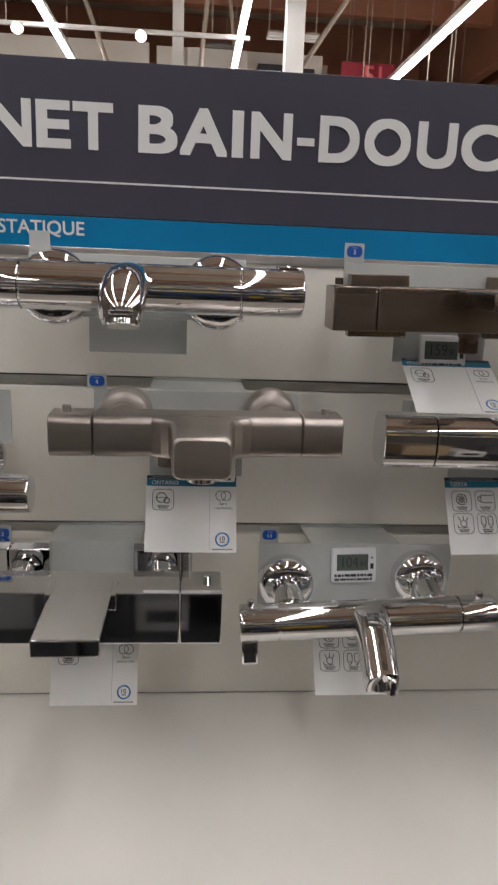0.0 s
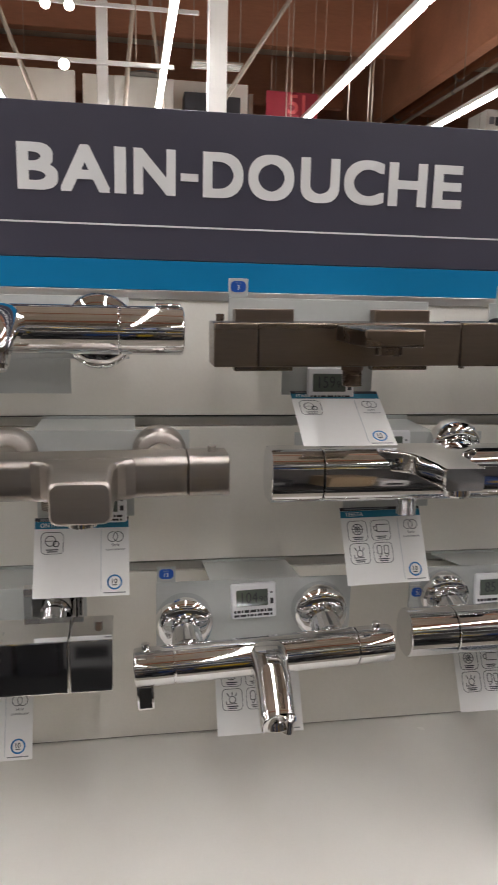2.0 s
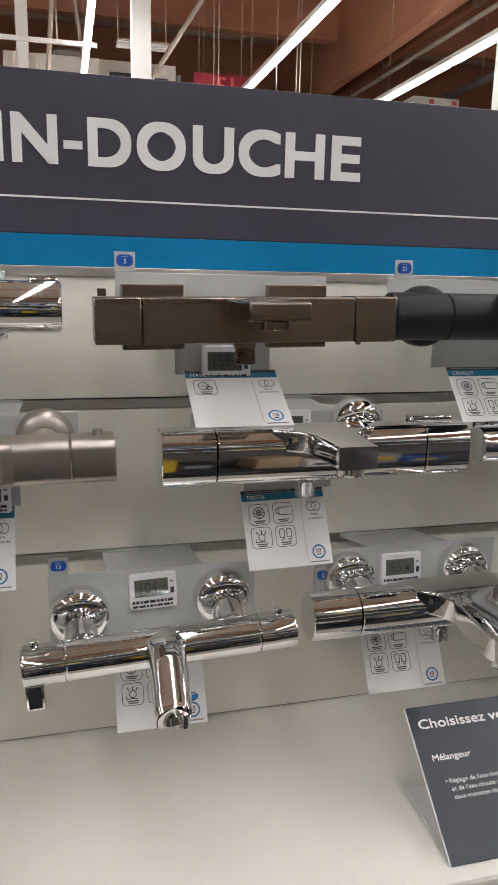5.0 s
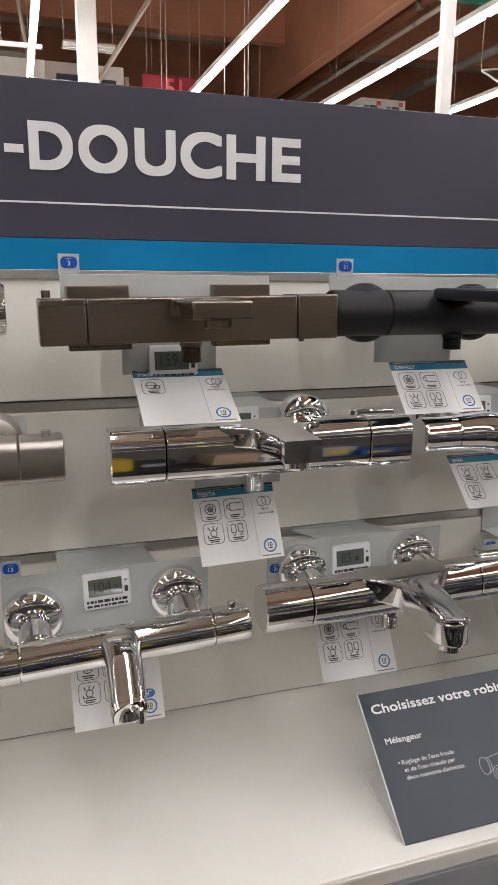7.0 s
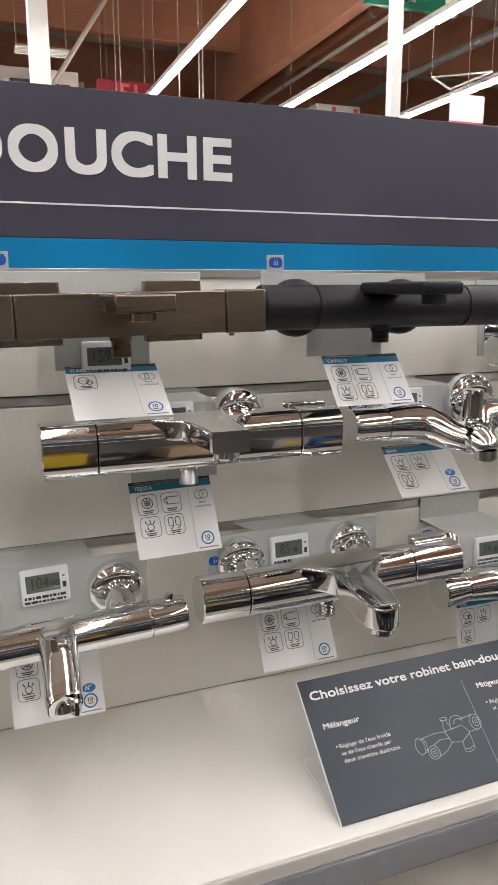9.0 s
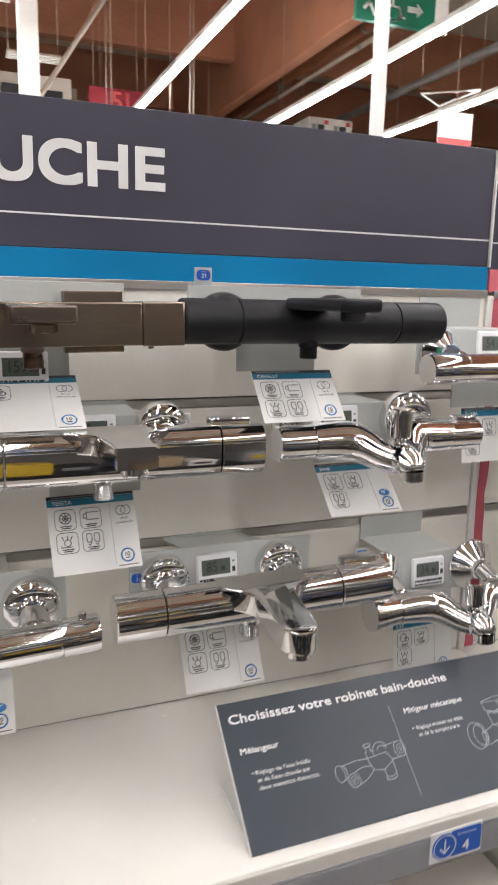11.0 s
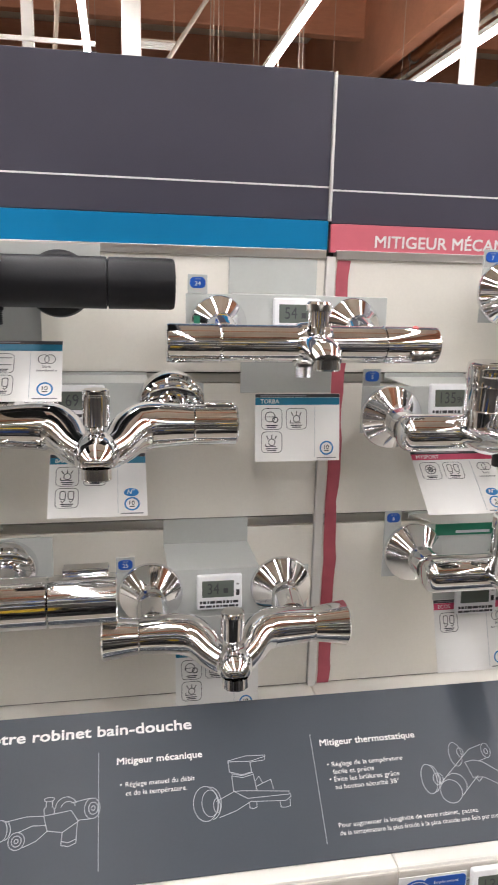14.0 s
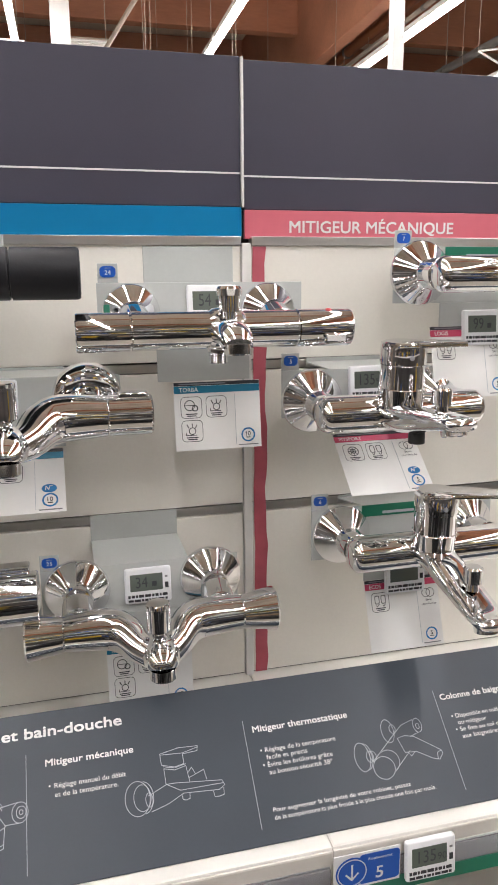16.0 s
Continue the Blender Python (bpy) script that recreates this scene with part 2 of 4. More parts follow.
def lettering(name, words, x, z, height, material, parent, width=None, y=0.0, bold=0.0, align="LEFT"):
    """Flat letters facing -y: cap height, left edge and baseline; width stretches them."""
    cu = bpy.data.curves.new(name, "FONT")
    cu.body, cu.fill_mode, cu.resolution_u = words, "FRONT", 8 if height > 0.03 else 3
    ob = bpy.data.objects.new(name, cu)
    me = bpy.data.meshes.new_from_object(ob)
    bpy.data.objects.remove(ob)
    bpy.data.curves.remove(cu)
    co = np.empty(len(me.vertices) * 3)
    me.vertices.foreach_get("co", co)
    co = co.reshape(-1, 3)
    lo, hi = co.min(0), co.max(0)
    k = height / 0.729
    kx = width / (hi[0] - lo[0]) if width else k
    if align == "CENTER":
        x -= (hi[0] - lo[0]) * kx / 2
    if align == "RIGHT":
        x -= (hi[0] - lo[0]) * kx
    outc = np.stack([(co[:, 0] - lo[0]) * kx + x, np.full(len(co), y), co[:, 1] * k + z], 1)
    if bold:
        faces = [tuple(p.vertices) for p in me.polygons]
        n, b = len(outc), bold * k * 0.75
        shifts = [(dx * b, -0.00002 * i, dz * b) for i, (dx, dz) in enumerate(((-1, -1), (0, -1), (1, -1), (1, 0), (1, 1), (0, 1), (-1, 1), (-1, 0)))]
        bpy.data.meshes.remove(me)
        me = bpy.data.meshes.new(name)
        me.from_pydata([tuple(p) for d in shifts for p in outc + np.array(d)], [], [tuple(v + n * i for v in f) for i in range(8) for f in faces])
    else:
        me.vertices.foreach_set("co", outc.ravel())
    me.update()
    me.materials.clear()
    me.materials.append(material)
    me.name = name
    o = new(name, me)
    if parent is not None:
        o.parent = parent
    return o


def structure(ob, label, category):
    return tagged(ob, label, category, kind="structure")


# ---- large structure: store shell ----
structure(part("floor", box(-14, 18, -10, 34, -0.1, 0.0), FLOORM), "beige polished store floor", "floor")
structure(part("ceiling", box(-14, 18, -10, 34, 7.0, 7.2), DECKM), "beige corrugated roof deck of the store", "ceiling")
for nm, b in (("wall_north", (-14, 18, 33.8, 34, 0, 7)), ("wall_south", (-14, 18, -10, -9.8, 0, 7)), ("wall_west", (-14, -13.8, -9.8, 33.8, 0, 7)), ("wall_east", (17.8, 18, -9.8, 33.8, 0, 7))):
    structure(part(nm, box(*b), WALLM), "plain brown store wall", "wall")
for n, yb in enumerate((-6.0, -1.0, 4.2, 8.4, 12.6, 16.8, 21.0, 25.2, 29.4)):
    structure(part("roof_beam", box(-13.8, 17.8, yb - 0.12, yb + 0.12, 5.85 + 0.1 * (n % 2), 6.99, 0.02), BEAMM), "terracotta brown timber roof beam", "beam")
structure(part("roof_beam", box(4.92, 5.14, -9.8, 33.8, 5.16, 6.985, 0.02), BEAMM), "deep terracotta brown timber main beam along the roof", "beam")
for yb in np.arange(-4, 33, 2.1):
    structure(part("purlin", box(-13.8, 17.8, yb - 0.05, yb + 0.05, 6.8, 6.995), DECKM), "beige roof purlin under the deck", "purlin")

# tube lamps, each a run of housings and glowing diffusers
for tx in TUBE_X:
    run = thing("tube_lamp", (tx, 0, TUBE_Z), "white hanging linear tube lamp, switched on", "ceiling lamp", "tube lamps")
    part("housing", box(-0.036, 0.036, -5.9, 11.2, 0.0, 0.05, 0.005), STEELW, run)
    for k in range(11):
        y0 = -5.88 + k * 1.55
        part("diffuser", box(-0.027, 0.027, y0, y0 + 1.50, -0.045, -0.001, 0.01), TUBEM, run, "glowing white diffuser")
    for yy in (-4, 0, 4, 8, 11):
        part("wire", rod((0, yy, 0.05), (0, yy, 3.12), 0.004, 6), RODM, run)

# ---- gondola: uprights, back panels, shelf ----
PY = -0.005
G1, G2, CR, TOP = 1.445, 1.258, 1.011, 1.594
BAYS = ((-1.86, -0.522), (-0.508, 0.8115), (0.8245, 2.15))
back = structure(new("wall_back"), "off-white slatted back panel of the display gondola", "wall")
for x0, x1 in BAYS:
    for z0, z1 in ((CR + 0.0022, G2 - 0.014), (G2 + 0.0002, G1 - 0.014), (G1 + 0.0002, TOP - 0.006)):
        part("panel", box(x0, x1, PY, PY + 0.012, z0, z1, 0.0012), PANEL, back)
    for g in (G2, G1):
        part("rail", box(x0, x1, PY + 0.002, PY + 0.012, g - 0.0125, g - 0.002, 0.0008), ALU, back, "aluminium slat rail")
        part("groove", box(x0, x1, PY + 0.006, PY + 0.02, g - 0.002, g + 0.0002), DARKGAP, back, "dark groove")
    part("top_rail", box(x0, x1, PY - 0.004, PY + 0.012, TOP - 0.011, TOP - 0.0002, 0.0008), ALU, back, "aluminium top rail")
    part("groove", box(x0, x1, PY + 0.003, PY + 0.014, CR + 0.0002, CR + 0.0021), DARKGAP, back, "dark groove")
    part("lower_panel", box(x0, x1, 0.03, 0.045, 0.1, CR - 0.02), PANEL, back)
structure(part("gondola_core", box(-1.86, 2.15, 0.05, 0.07, 0.02, 1.78), DARKGAP), "dark core behind the display panels", "wall")
for xu in (-0.515, 0.818):
    up = thing("upright", (xu, 0, 0), "light grey slotted steel upright between two bays", "upright", "uprights")
    part("post", box(-0.0055, 0.0055, PY - 0.004, 0.05, 0.0, 1.586, 0.001), STEELW, up)
# red tape along the edge of the second bay
bm = bmesh.new()
prev = None
for k in range(29):
    z = CR + 0.002 + k * (1.582 - CR - 0.002) / 28
    wob = 0.0015 * math.sin(k * 0.9) + 0.0008 * math.sin(k * 2.3)
    row = [bm.verts.new((0.8262 + wob * 0.4, PY - 0.0012, z)), bm.verts.new((0.8425 + wob, PY - 0.0012 - 0.0008 * (1 + math.sin(k * 1.3)), z))]
    if prev:
        bm.faces.new((prev[0], prev[1], row[1], row[0]))
    prev = row
tagged(part("edge_tape", bm, TAPE), "wavy red tape strip stuck to the panel edge", "tape")

SY = -0.329
for x0, x1 in BAYS:
    sh = thing("shelf", ((x0 + x1) / 2, 0, CR), "white painted steel display shelf with a folded front lip", "shelf", "display shelves")
    hw = (x1 - x0) / 2 + 0.0065
    part("board", box(-hw, hw, SY, PY + 0.02, -0.022, 0.0, 0.0025), SHELFW, sh)
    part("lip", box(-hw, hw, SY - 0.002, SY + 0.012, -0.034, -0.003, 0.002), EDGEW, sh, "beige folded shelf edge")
    rl = thing("price_rail", ((x0 + x1) / 2, SY - 0.003, 0.99), "clear plastic price rail along the shelf front", "price rail", "price rails")
    part("channel", box(-hw + 0.004, hw - 0.004, -0.004, -0.0015, -0.035, 0.002, 0.0006), CLEARP, rl)
    part("backing", box(-hw + 0.004, hw - 0.004, 0.0, 0.003, -0.037, 0.002), GREYINK if x0 < 0.8 else PLATE, rl)
    lo = thing("lower_shelf", ((x0 + x1) / 2, 0, 0.60), "white steel stock shelf", "shelf", "stock shelves")
    part("board", box(-hw, hw, SY - 0.05, 0.03, -0.03, 0.0, 0.003), SHELFW, lo)
    ba = thing("gondola_base", ((x0 + x1) / 2, 0, 0.0), "white steel gondola base plinth", "plinth", "plinths")
    part("plinth", box(-hw, hw, SY - 0.05, 0.03, 0.0, 0.16, 0.003), SHELFW, ba)

# ---- header boards ----
def header(x0, x1, colour, zlow, name_label, dz=0.0):
    hd = thing("header_board", ((x0 + x1) / 2, 0, 1.624 + dz), name_label, "sign", "header boards")
    w = (x1 - x0) / 2
    part("board", box(-w, w, 0.0, 0.022, 0.0, 0.166, 0.001), HEADER, hd)
    part("rule", box(-w, w, -0.0006, 0.001, 0.0372, 0.0392), LETTER, hd, "thin white printed rule")
    part("edge_strip", box(w + 0.0004, w + 0.0034, -0.004, 0.02, -0.0005, 0.165, 0.0006), STEELW, hd, "worn pale edge strip")
    part("band", box(-w, w, -0.003, 0.006, zlow - 1.624, -0.0005, 0.0006), colour, hd, "coloured category band")
    return hd


h0 = header(-1.86, -0.517, BLUE, 1.590, "dark aubergine header board with a blue band", 0.0042)
h1 = header(-0.512, 0.8138, BLUE, 1.590, "dark aubergine header board with large white letters and a blue band", 0.0042)
h2 = header(0.8176, 2.15, PINK, 1.590, "dark aubergine header board with a pink band", 0.0012)
cx1, cx2 = (-0.512 + 0.8138) / 2, (0.8176 + 2.15) / 2
SWELL = 0.042 * 0.0490 / 0.729 * 0.75
for glyph, x0, x1 in (("N", -0.3735, -0.3255), ("E", -0.3205, -0.2825), ("T", -0.280, -0.2355), ("B", -0.2075, -0.1635), ("A", -0.161, -0.1065), ("I", -0.1015, -0.0885), ("N", -0.080, -0.0325),
                      ("D", -0.001, 0.046), ("O", 0.0520, 0.1065), ("U", 0.1145, 0.162), ("C", 0.1675, 0.2175), ("H", 0.2230, 0.2715), ("E", 0.2800, 0.3175)):
    lettering("lettering", glyph, x0 + SWELL - cx1, 0.0745, 0.0490, LETTER, h1, x1 - x0 - 2 * SWELL, -0.0012, 0.042)
part("hyphen", box(-0.0265 - cx1, -0.0065 - cx1, -0.0012, 0.0, 0.0890, 0.0975), LETTER, h1)
lettering("band_lettering", "THERMOSTATIQUE", -0.269 - cx1, -0.021, 0.0155, LETTER, h1, 0.183, -0.0038, 0.02, "RIGHT")
lettering("band_lettering", "MITIGEUR M\u00c9CANIQUE", 0.874 - cx2, -0.0265, 0.0145, LETTER, h2, 0.222, -0.0038, 0.02)


# ---- brackets with number tags ----
PLY = -0.093


def bracket(cx, top, groove, number="", tab_x=None, tab_top=None, tongue=0.055, half=0.113, h=0.105):
    b = thing("display_bracket", (cx, PLY, top), "grey sheet bracket hooked on the slat rail, holding a tap", "bracket", "display brackets")
    part("plate", box(-half, half, -0.001, 0.001, -h, 0.0, 0.0006), PLATE, b)
    if tongue > 0:
        part("tongue", box(-0.052, 0.052, -0.0008, 0.0008, -h - tongue, -h - 0.0001, 0.0003), PLATE, b)
    tray = box(-0.054, 0.054, 0.0012, -PLY - 0.0077, -0.0015, 0.0, 0.0004)
    slope = max(0.0, top - groove + 0.003)
    for v in tray.verts:
        v.co.z -= slope * v.co.y / 0.085
    part("tray", tray, PLATE, b)
    z = groove - top
    part("hook", box(-0.054, 0.054, -PLY - 0.0075, -PLY - 0.0055, min(z, -slope) - 0.006, max(z, -slope + 0.0005), 0.0004), PLATE, b)
    if tab_x is not None:
        x0 = tab_x - cx
        dz = tab_top - top
        yo = -0.0025 if dz < 0 else 0.0
        part("tab", box(x0, x0 + 0.021, -0.001 + yo, 0.001 + yo, 0.0001 if dz > 0 else dz - 0.02, dz, 0.0005), PLATE, b)
        if number:
            tg = part("number_tag", sheet([(x0 + 0.0105 + x, dz - 0.0085 + z) for x, z in rrect(0.0165, 0.0115, 0.0045)], 0.0006), TAGBLUE, b, "blue rounded number tag")
            tg.location = (0, -0.0017 + yo, 0)
            lettering("number", number, x0 + 0.0105, dz - 0.0115, 0.0048, LETTER, b, None, -0.0021 + yo, 0.012, "CENTER")
            part("small_print", box(x0 + 0.0075, x0 + 0.0135, -0.0021 + yo, -0.0018 + yo, dz - 0.0050, dz - 0.0045), LINEART, b)
    return b


bracket(-0.200, 1.586, 1.588, "", -0.312, 1.607, 0.037, 0.113, 0.065)
bracket(0.132, 1.588, 1.588, "3", 0.0185, 1.608, 0.040, 0.113, 0.065)
bracket(0.432, 1.588, 1.588, "21", 0.327, 1.608, 0.035, 0.113, 0.065)
bracket(0.747, 1.540, 1.582, "24", 0.636, 1.560, 0.047, 0.113, 0.060)
bracket(1.085, 1.576, 1.588, "7", 0.972, 1.596, 0.028, 0.113, 0.062)
bracket(-0.135, 1.444, G1, "4", -0.255, 1.461, 0.047, 0.113, 0.050)
bracket(-0.45, 1.440, G1, "", None, None, 0.03, 0.113, 0.06)
bracket(0.210, 1.440, G1, "", None, None, 0.035, 0.113, 0.055)
bracket(0.541, 1.444, G1, "", None, None, 0.020, 0.113, 0.056)
bracket(0.950, 1.440, G1, "5", 0.837, 1.460, 0.023, 0.113, 0.055)
bracket(-0.250, 1.266, G2, "12", -0.363, 1.284, 0.050, 0.113, 0.060)
bracket(0.057, 1.266, G2, "13", -0.058, 1.285, 0.0, 0.116, 0.090)
bracket(0.367, 1.272, G2, "33", 0.247, 1.250, 0.020, 0.120, 0.075)
bracket(0.669, 1.226, G2, "25", 0.556, 1.244, 0.038, 0.113, 0.060)
bracket(0.997, 1.270, G2, "6", 0.875, 1.289, 0.035, 0.122, 0.065)


# ---- taps ----
def escutcheon(tap, x, y0, z, r=0.033, mt=CHROME, bell=True, depth=0.034):
    if bell:
        prof = [(0, r), (0.003, r), (0.0045, r * 0.985), (0.006, r * 0.95), (0.020, r * 0.50), (0.024, r * 0.42), (0.030, r * 0.40)]
    else:
        prof = [(0, r), (0.009, r), (0.013, r * 0.985), (0.0165, r * 0.94), (0.0195, r * 0.85), (0.0215, r * 0.72), (0.0225, r * 0.5), (0.0215, r * 0.42), (0.022, r * 0.3)]
    return part("escutcheon", lathe(prof, (x, y0, z), (0, -1, 0), 40), mt, tap)


def union(tap, x, y0, y1, z, zt, mt=CHROME, r=0.0140):
    bm = lathe([(0, r), (abs(y1 - y0) * 0.35, r), (abs(y1 - y0) * 0.36, r * 1.25), (abs(y1 - y0) * 0.8, r * 1.25), (abs(y1 - y0) * 0.82, r), (abs(y1 - y0), r)], (x, y0, z), (0, y1 - y0, (zt - z)), 20)
    return part("union", bm, mt, tap)


def drum(x0, x1, r, end=+1, groove=0.0012):
    """A turned knob along x with an eased outer end."""
    if end > 0:
        prof = [(0, r * 0.9), (groove, r * 0.9), (groove + 0.0006, r), (x1 - x0 - 0.003, r), (x1 - x0 - 0.0008, r * 0.965), (x1 - x0, r * 0.9)]
        return lathe(prof, (x0, 0, 0), (1, 0, 0), 48)
    prof = [(0, r * 0.9), (0.0008, r * 0.965), (0.003, r), (x1 - x0 - groove - 0.0006, r), (x1 - x0 - groove, r * 0.9), (x1 - x0, r * 0.9)]
    return lathe(prof, (x0, 0, 0), (1, 0, 0), 48)


def threaded(tap, x, y, z0, z1, r=0.0105, mt=CHROME):
    n = max(3, int((z0 - z1) / 0.0022))
    prof = [(0, r * 1.1), (0.004, r * 1.1)]
    for k in range(n):
        d = 0.004 + (z0 - z1 - 0.004) * k / n
        prof += [(d + 0.0002, r * 0.9), (d + 0.0011, r)]
    prof.append((z0 - z1, r * 0.88))
    return part("hose_outlet", lathe(prof, (x, y, z0), (0, 0, -1), 24), mt, tap)


def tap_at(cx, y, z, label, tilt=0.0):
    t = thing("bath_shower_tap", (cx, y, z), label, "tap", "taps on display")
    t.rotation_euler = (0, radians(-tilt), 0)
    return t


def bar(t, x0, x1, j0, j1, r, mt=CHROME, knob_r=None, button=True):
    kr = knob_r or r
    part("body", lathe([(0, r * 0.97), (0.001, r), (j1 - j0 - 0.001, r), (j1 - j0, r * 0.97)], (j0, 0, 0), (1, 0, 0), 48), mt, t)
    part("knob", drum(x0, j0, kr, -1), mt, t)
    part("knob", drum(j1, x1, kr, +1), mt, t)


def feet(t, xs, ez, y_axis, r_body, mt=CHROME, r=0.033, bell=True):
    for x in xs:
        escutcheon(t, x, PLY - y_axis - 0.001, ez, r, mt, bell)
        union(t, x, PLY - y_axis - 0.012, -0.0 + r_body * 0.3, ez, 0.0, mt)


# chrome bar tap with a rounded spout
t = tap_at(-0.204, -0.155, 1.5545, "polished chrome thermostatic bath tap with a rounded spout")
bar(t, -0.170, 0.170, -0.102, 0.108, 0.0235)
part("flow_stop", box(0.142, 0.167, -0.006, 0.006, 0.018, 0.0265, 0.002), CHROME, t)
feet(t, (-0.081, 0.087), -0.004, -0.155, 0.0235, CHROME, 0.039, False)
part("spout", sweep([(0, 0.0, 0.004), (0, -0.03, 0.004), (0, -0.06, 0.0), (0, -0.082, -0.012), (0, -0.088, -0.026)], [(0.024, 0.020), (0.0225, 0.0200), (0.0215, 0.0200), (0.0205, 0.0190), (0.0180, 0.0155)]), CHROME, t)
part("aerator", lathe([(0, 0.0165), (0.006, 0.0165), (0.007, 0.015)], (0, -0.086, -0.024), (0, -0.25, -1), 28), CHROME_WORN, t)

# brushed bronze square tap
t = tap_at(0.1425, -0.155, 1.545, "brushed dark bronze square thermostatic bath tap", 0.8)
part("body", box(-0.105, 0.104, -0.0235, 0.0235, -0.0215, 0.0215, 0.0015), BRONZE, t)
part("knob", box(-0.1485, -0.1056, -0.0235, 0.0235, -0.0215, 0.0215, 0.0015), BRONZE, t)
part("knob", box(0.1046, 0.1485, -0.0245, 0.0235, -0.0222, 0.0222, 0.0015), BRONZE, t)
part("button", rod((-0.140, 0.0, 0.0222), (-0.140, 0.0, 0.029), 0.0042, 16), BRONZE, t)
part("screw", rod((0.118, 0.0, -0.0238), (0.118, 0.0, -0.0265), 0.003, 12), BRONZE, t)
for x in (-0.0865, 0.067):
    part("escutcheon", box(x - 0.032, x + 0.032, 0.045, 0.0605, -0.033, 0.033, 0.0012), BRONZE, t)
    part("union", rod((x, 0.046, 0), (x, 0.02, 0), 0.014), BRONZE, t)
part("spout", box(-0.027, 0.027, -0.115, -0.02, 0.004, 0.0195, 0.0015), BRONZE, t)
part("aerator", rod((0, -0.098, 0.004), (0, -0.098, -0.004), 0.012), BRONZE, t)
threaded(t, -0.002, 0.0, -0.0233, -0.044, 0.0105, BRONZE)

# matt black bar tap with a flat spout
t = tap_at(0.4545, -0.155, 1.549, "matt black round thermostatic bath tap with a flat spout")
bar(t, -0.1625, 0.1625, -0.098, 0.098, 0.0245, BLACK)
feet(t, (-0.094, 0.050), -0.002, -0.155, 0.0245, BLACK, 0.034, False)
part("spout", box(-0.046, 0.004, -0.135, -0.012, 0.014, 0.027, 0.004, seg=3), BLACK, t)
part("aerator", rod((-0.020, -0.118, 0.015), (-0.020, -0.118, 0.004), 0.0125), BLACK, t)
threaded(t, -0.0095, 0.0, -0.0235, -0.041, 0.0105, BLACK)

# small chrome bar tap with a diverter
t = tap_at(0.7505, -0.155, 1.4925, "polished chrome bath tap with diverter knob and short spout", 0.0)
bar(t, -0.1415, 0.1425, -0.088, 0.082, 0.0192, knob_r=0.0195)
feet(t, (-0.0815, 0.0695), 0.0155, -0.155, 0.019, r=0.031)
part("collar", lathe([(0, 0.0175), (0.006, 0.022), (0.02, 0.0235), (0.034, 0.022), (0.04, 0.0175)], (-0.012, 0, 0), (1, 0, 0), 40), CHROME, t)
part("hot_mark", lathe([(0, 0.003), (0.001, 0.003), (0.0016, 0.002)], (0.117, -0.006, 0.0182), (0, -0.3, 1), 14), REDLT, t)
part("cold_mark", box(-0.112, -0.106, 0.02, 0.024, 0.014, 0.026), GREEN, t)
part("flow_stop", box(0.108, 0.134, -0.021, -0.004, -0.016, -0.004, 0.003), CHROME, t)
part("spout", sweep([(0.008, -0.008, -0.002), (0.008, -0.028, -0.002), (0.008, -0.046, -0.006), (0.008, -0.056, -0.013)], [(0.019, 0.014), (0.019, 0.014), (0.0175, 0.013), (0.0145, 0.011)]), CHROME, t)
part("aerator", lathe([(0, 0.0135), (0.009, 0.0135), (0.0105, 0.012)], (0.008, -0.054, -0.011), (0, -0.1, -1), 24), CHROME_WORN, t)
part("diverter", lathe([(0, 0.007), (0.006, 0.007), (0.007, 0.0105), (0.022, 0.0105), (0.0225, 0.0125), (0.029, 0.0128), (0.0315, 0.011)], (0.008, -0.02, 0.012), (0, 0, 1), 28), CHROME, t)
threaded(t, 0.0, 0.0, -0.018, -0.034)

# chrome tap at the end of the second row
t = tap_at(-0.452, -0.165, 1.346, "polished chrome bar bath tap")
bar(t, -0.15, 0.15, -0.105, 0.105, 0.0195)
feet(t, (-0.075, 0.075), 0.02, -0.165, 0.019)
part("spout", sweep([(0, 0, 0), (0, -0.05, 0), (0, -0.09, -0.02)], [(0.022, 0.015), (0.02, 0.014), (0.017, 0.011)]), CHROME, t)

# brushed nickel tap with broad spout
t = tap_at(-0.135, -0.165, 1.4115, "brushed nickel softly squared bath tap with a broad spout", 0.6)
prof = [(y, z + 0.0015) for y, z in rrect(0.046, 0.042, 0.009)]
part("body", extrude_x(prof, -0.102, 0.104), NICKEL, t)
part("knob", extrude_x(prof, -0.1455, -0.103), NICKEL, t)
part("knob", extrude_x(prof, 0.105, 0.1455), NICKEL, t)
for x in (-0.130, 0.130):
    part("button", rod((x, 0, 0.0218), (x, 0, 0.0285), 0.0045, 18), NICKEL, t)
feet(t, (-0.078, 0.080), 0.009, -0.165, 0.02, NICKEL, 0.029, False)
bm = loft_y([(0.0, 0.004, 0.060, 0.0215, -0.0185), (-0.0225, 0.004, 0.050, 0.0215, -0.0185), (-0.027, 0.004, 0.040, 0.0213, -0.018), (-0.034, 0.004, 0.0325, 0.0210, -0.018), (-0.044, 0.004, 0.0295, 0.0200, -0.019), (-0.074, 0.004, 0.0280, 0.0160, -0.025), (-0.0785, 0.004, 0.0270, 0.0140, -0.0245), (-0.0800, 0.004, 0.0255, 0.0120, -0.023)], 0.007)
for v in bm.verts:
    if v.co.y < -0.06:
        v.co.y += (v.co.z + 0.008) * 0.08
part("spout", bm, NICKEL, t, "", 0.3)
part("aerator", rod((0.004, -0.060, -0.021), (0.004, -0.060, -0.031), 0.0145), CHROME_WORN, t)
threaded(t, -0.03, 0.01, -0.021, -0.036, 0.0105, NICKEL)


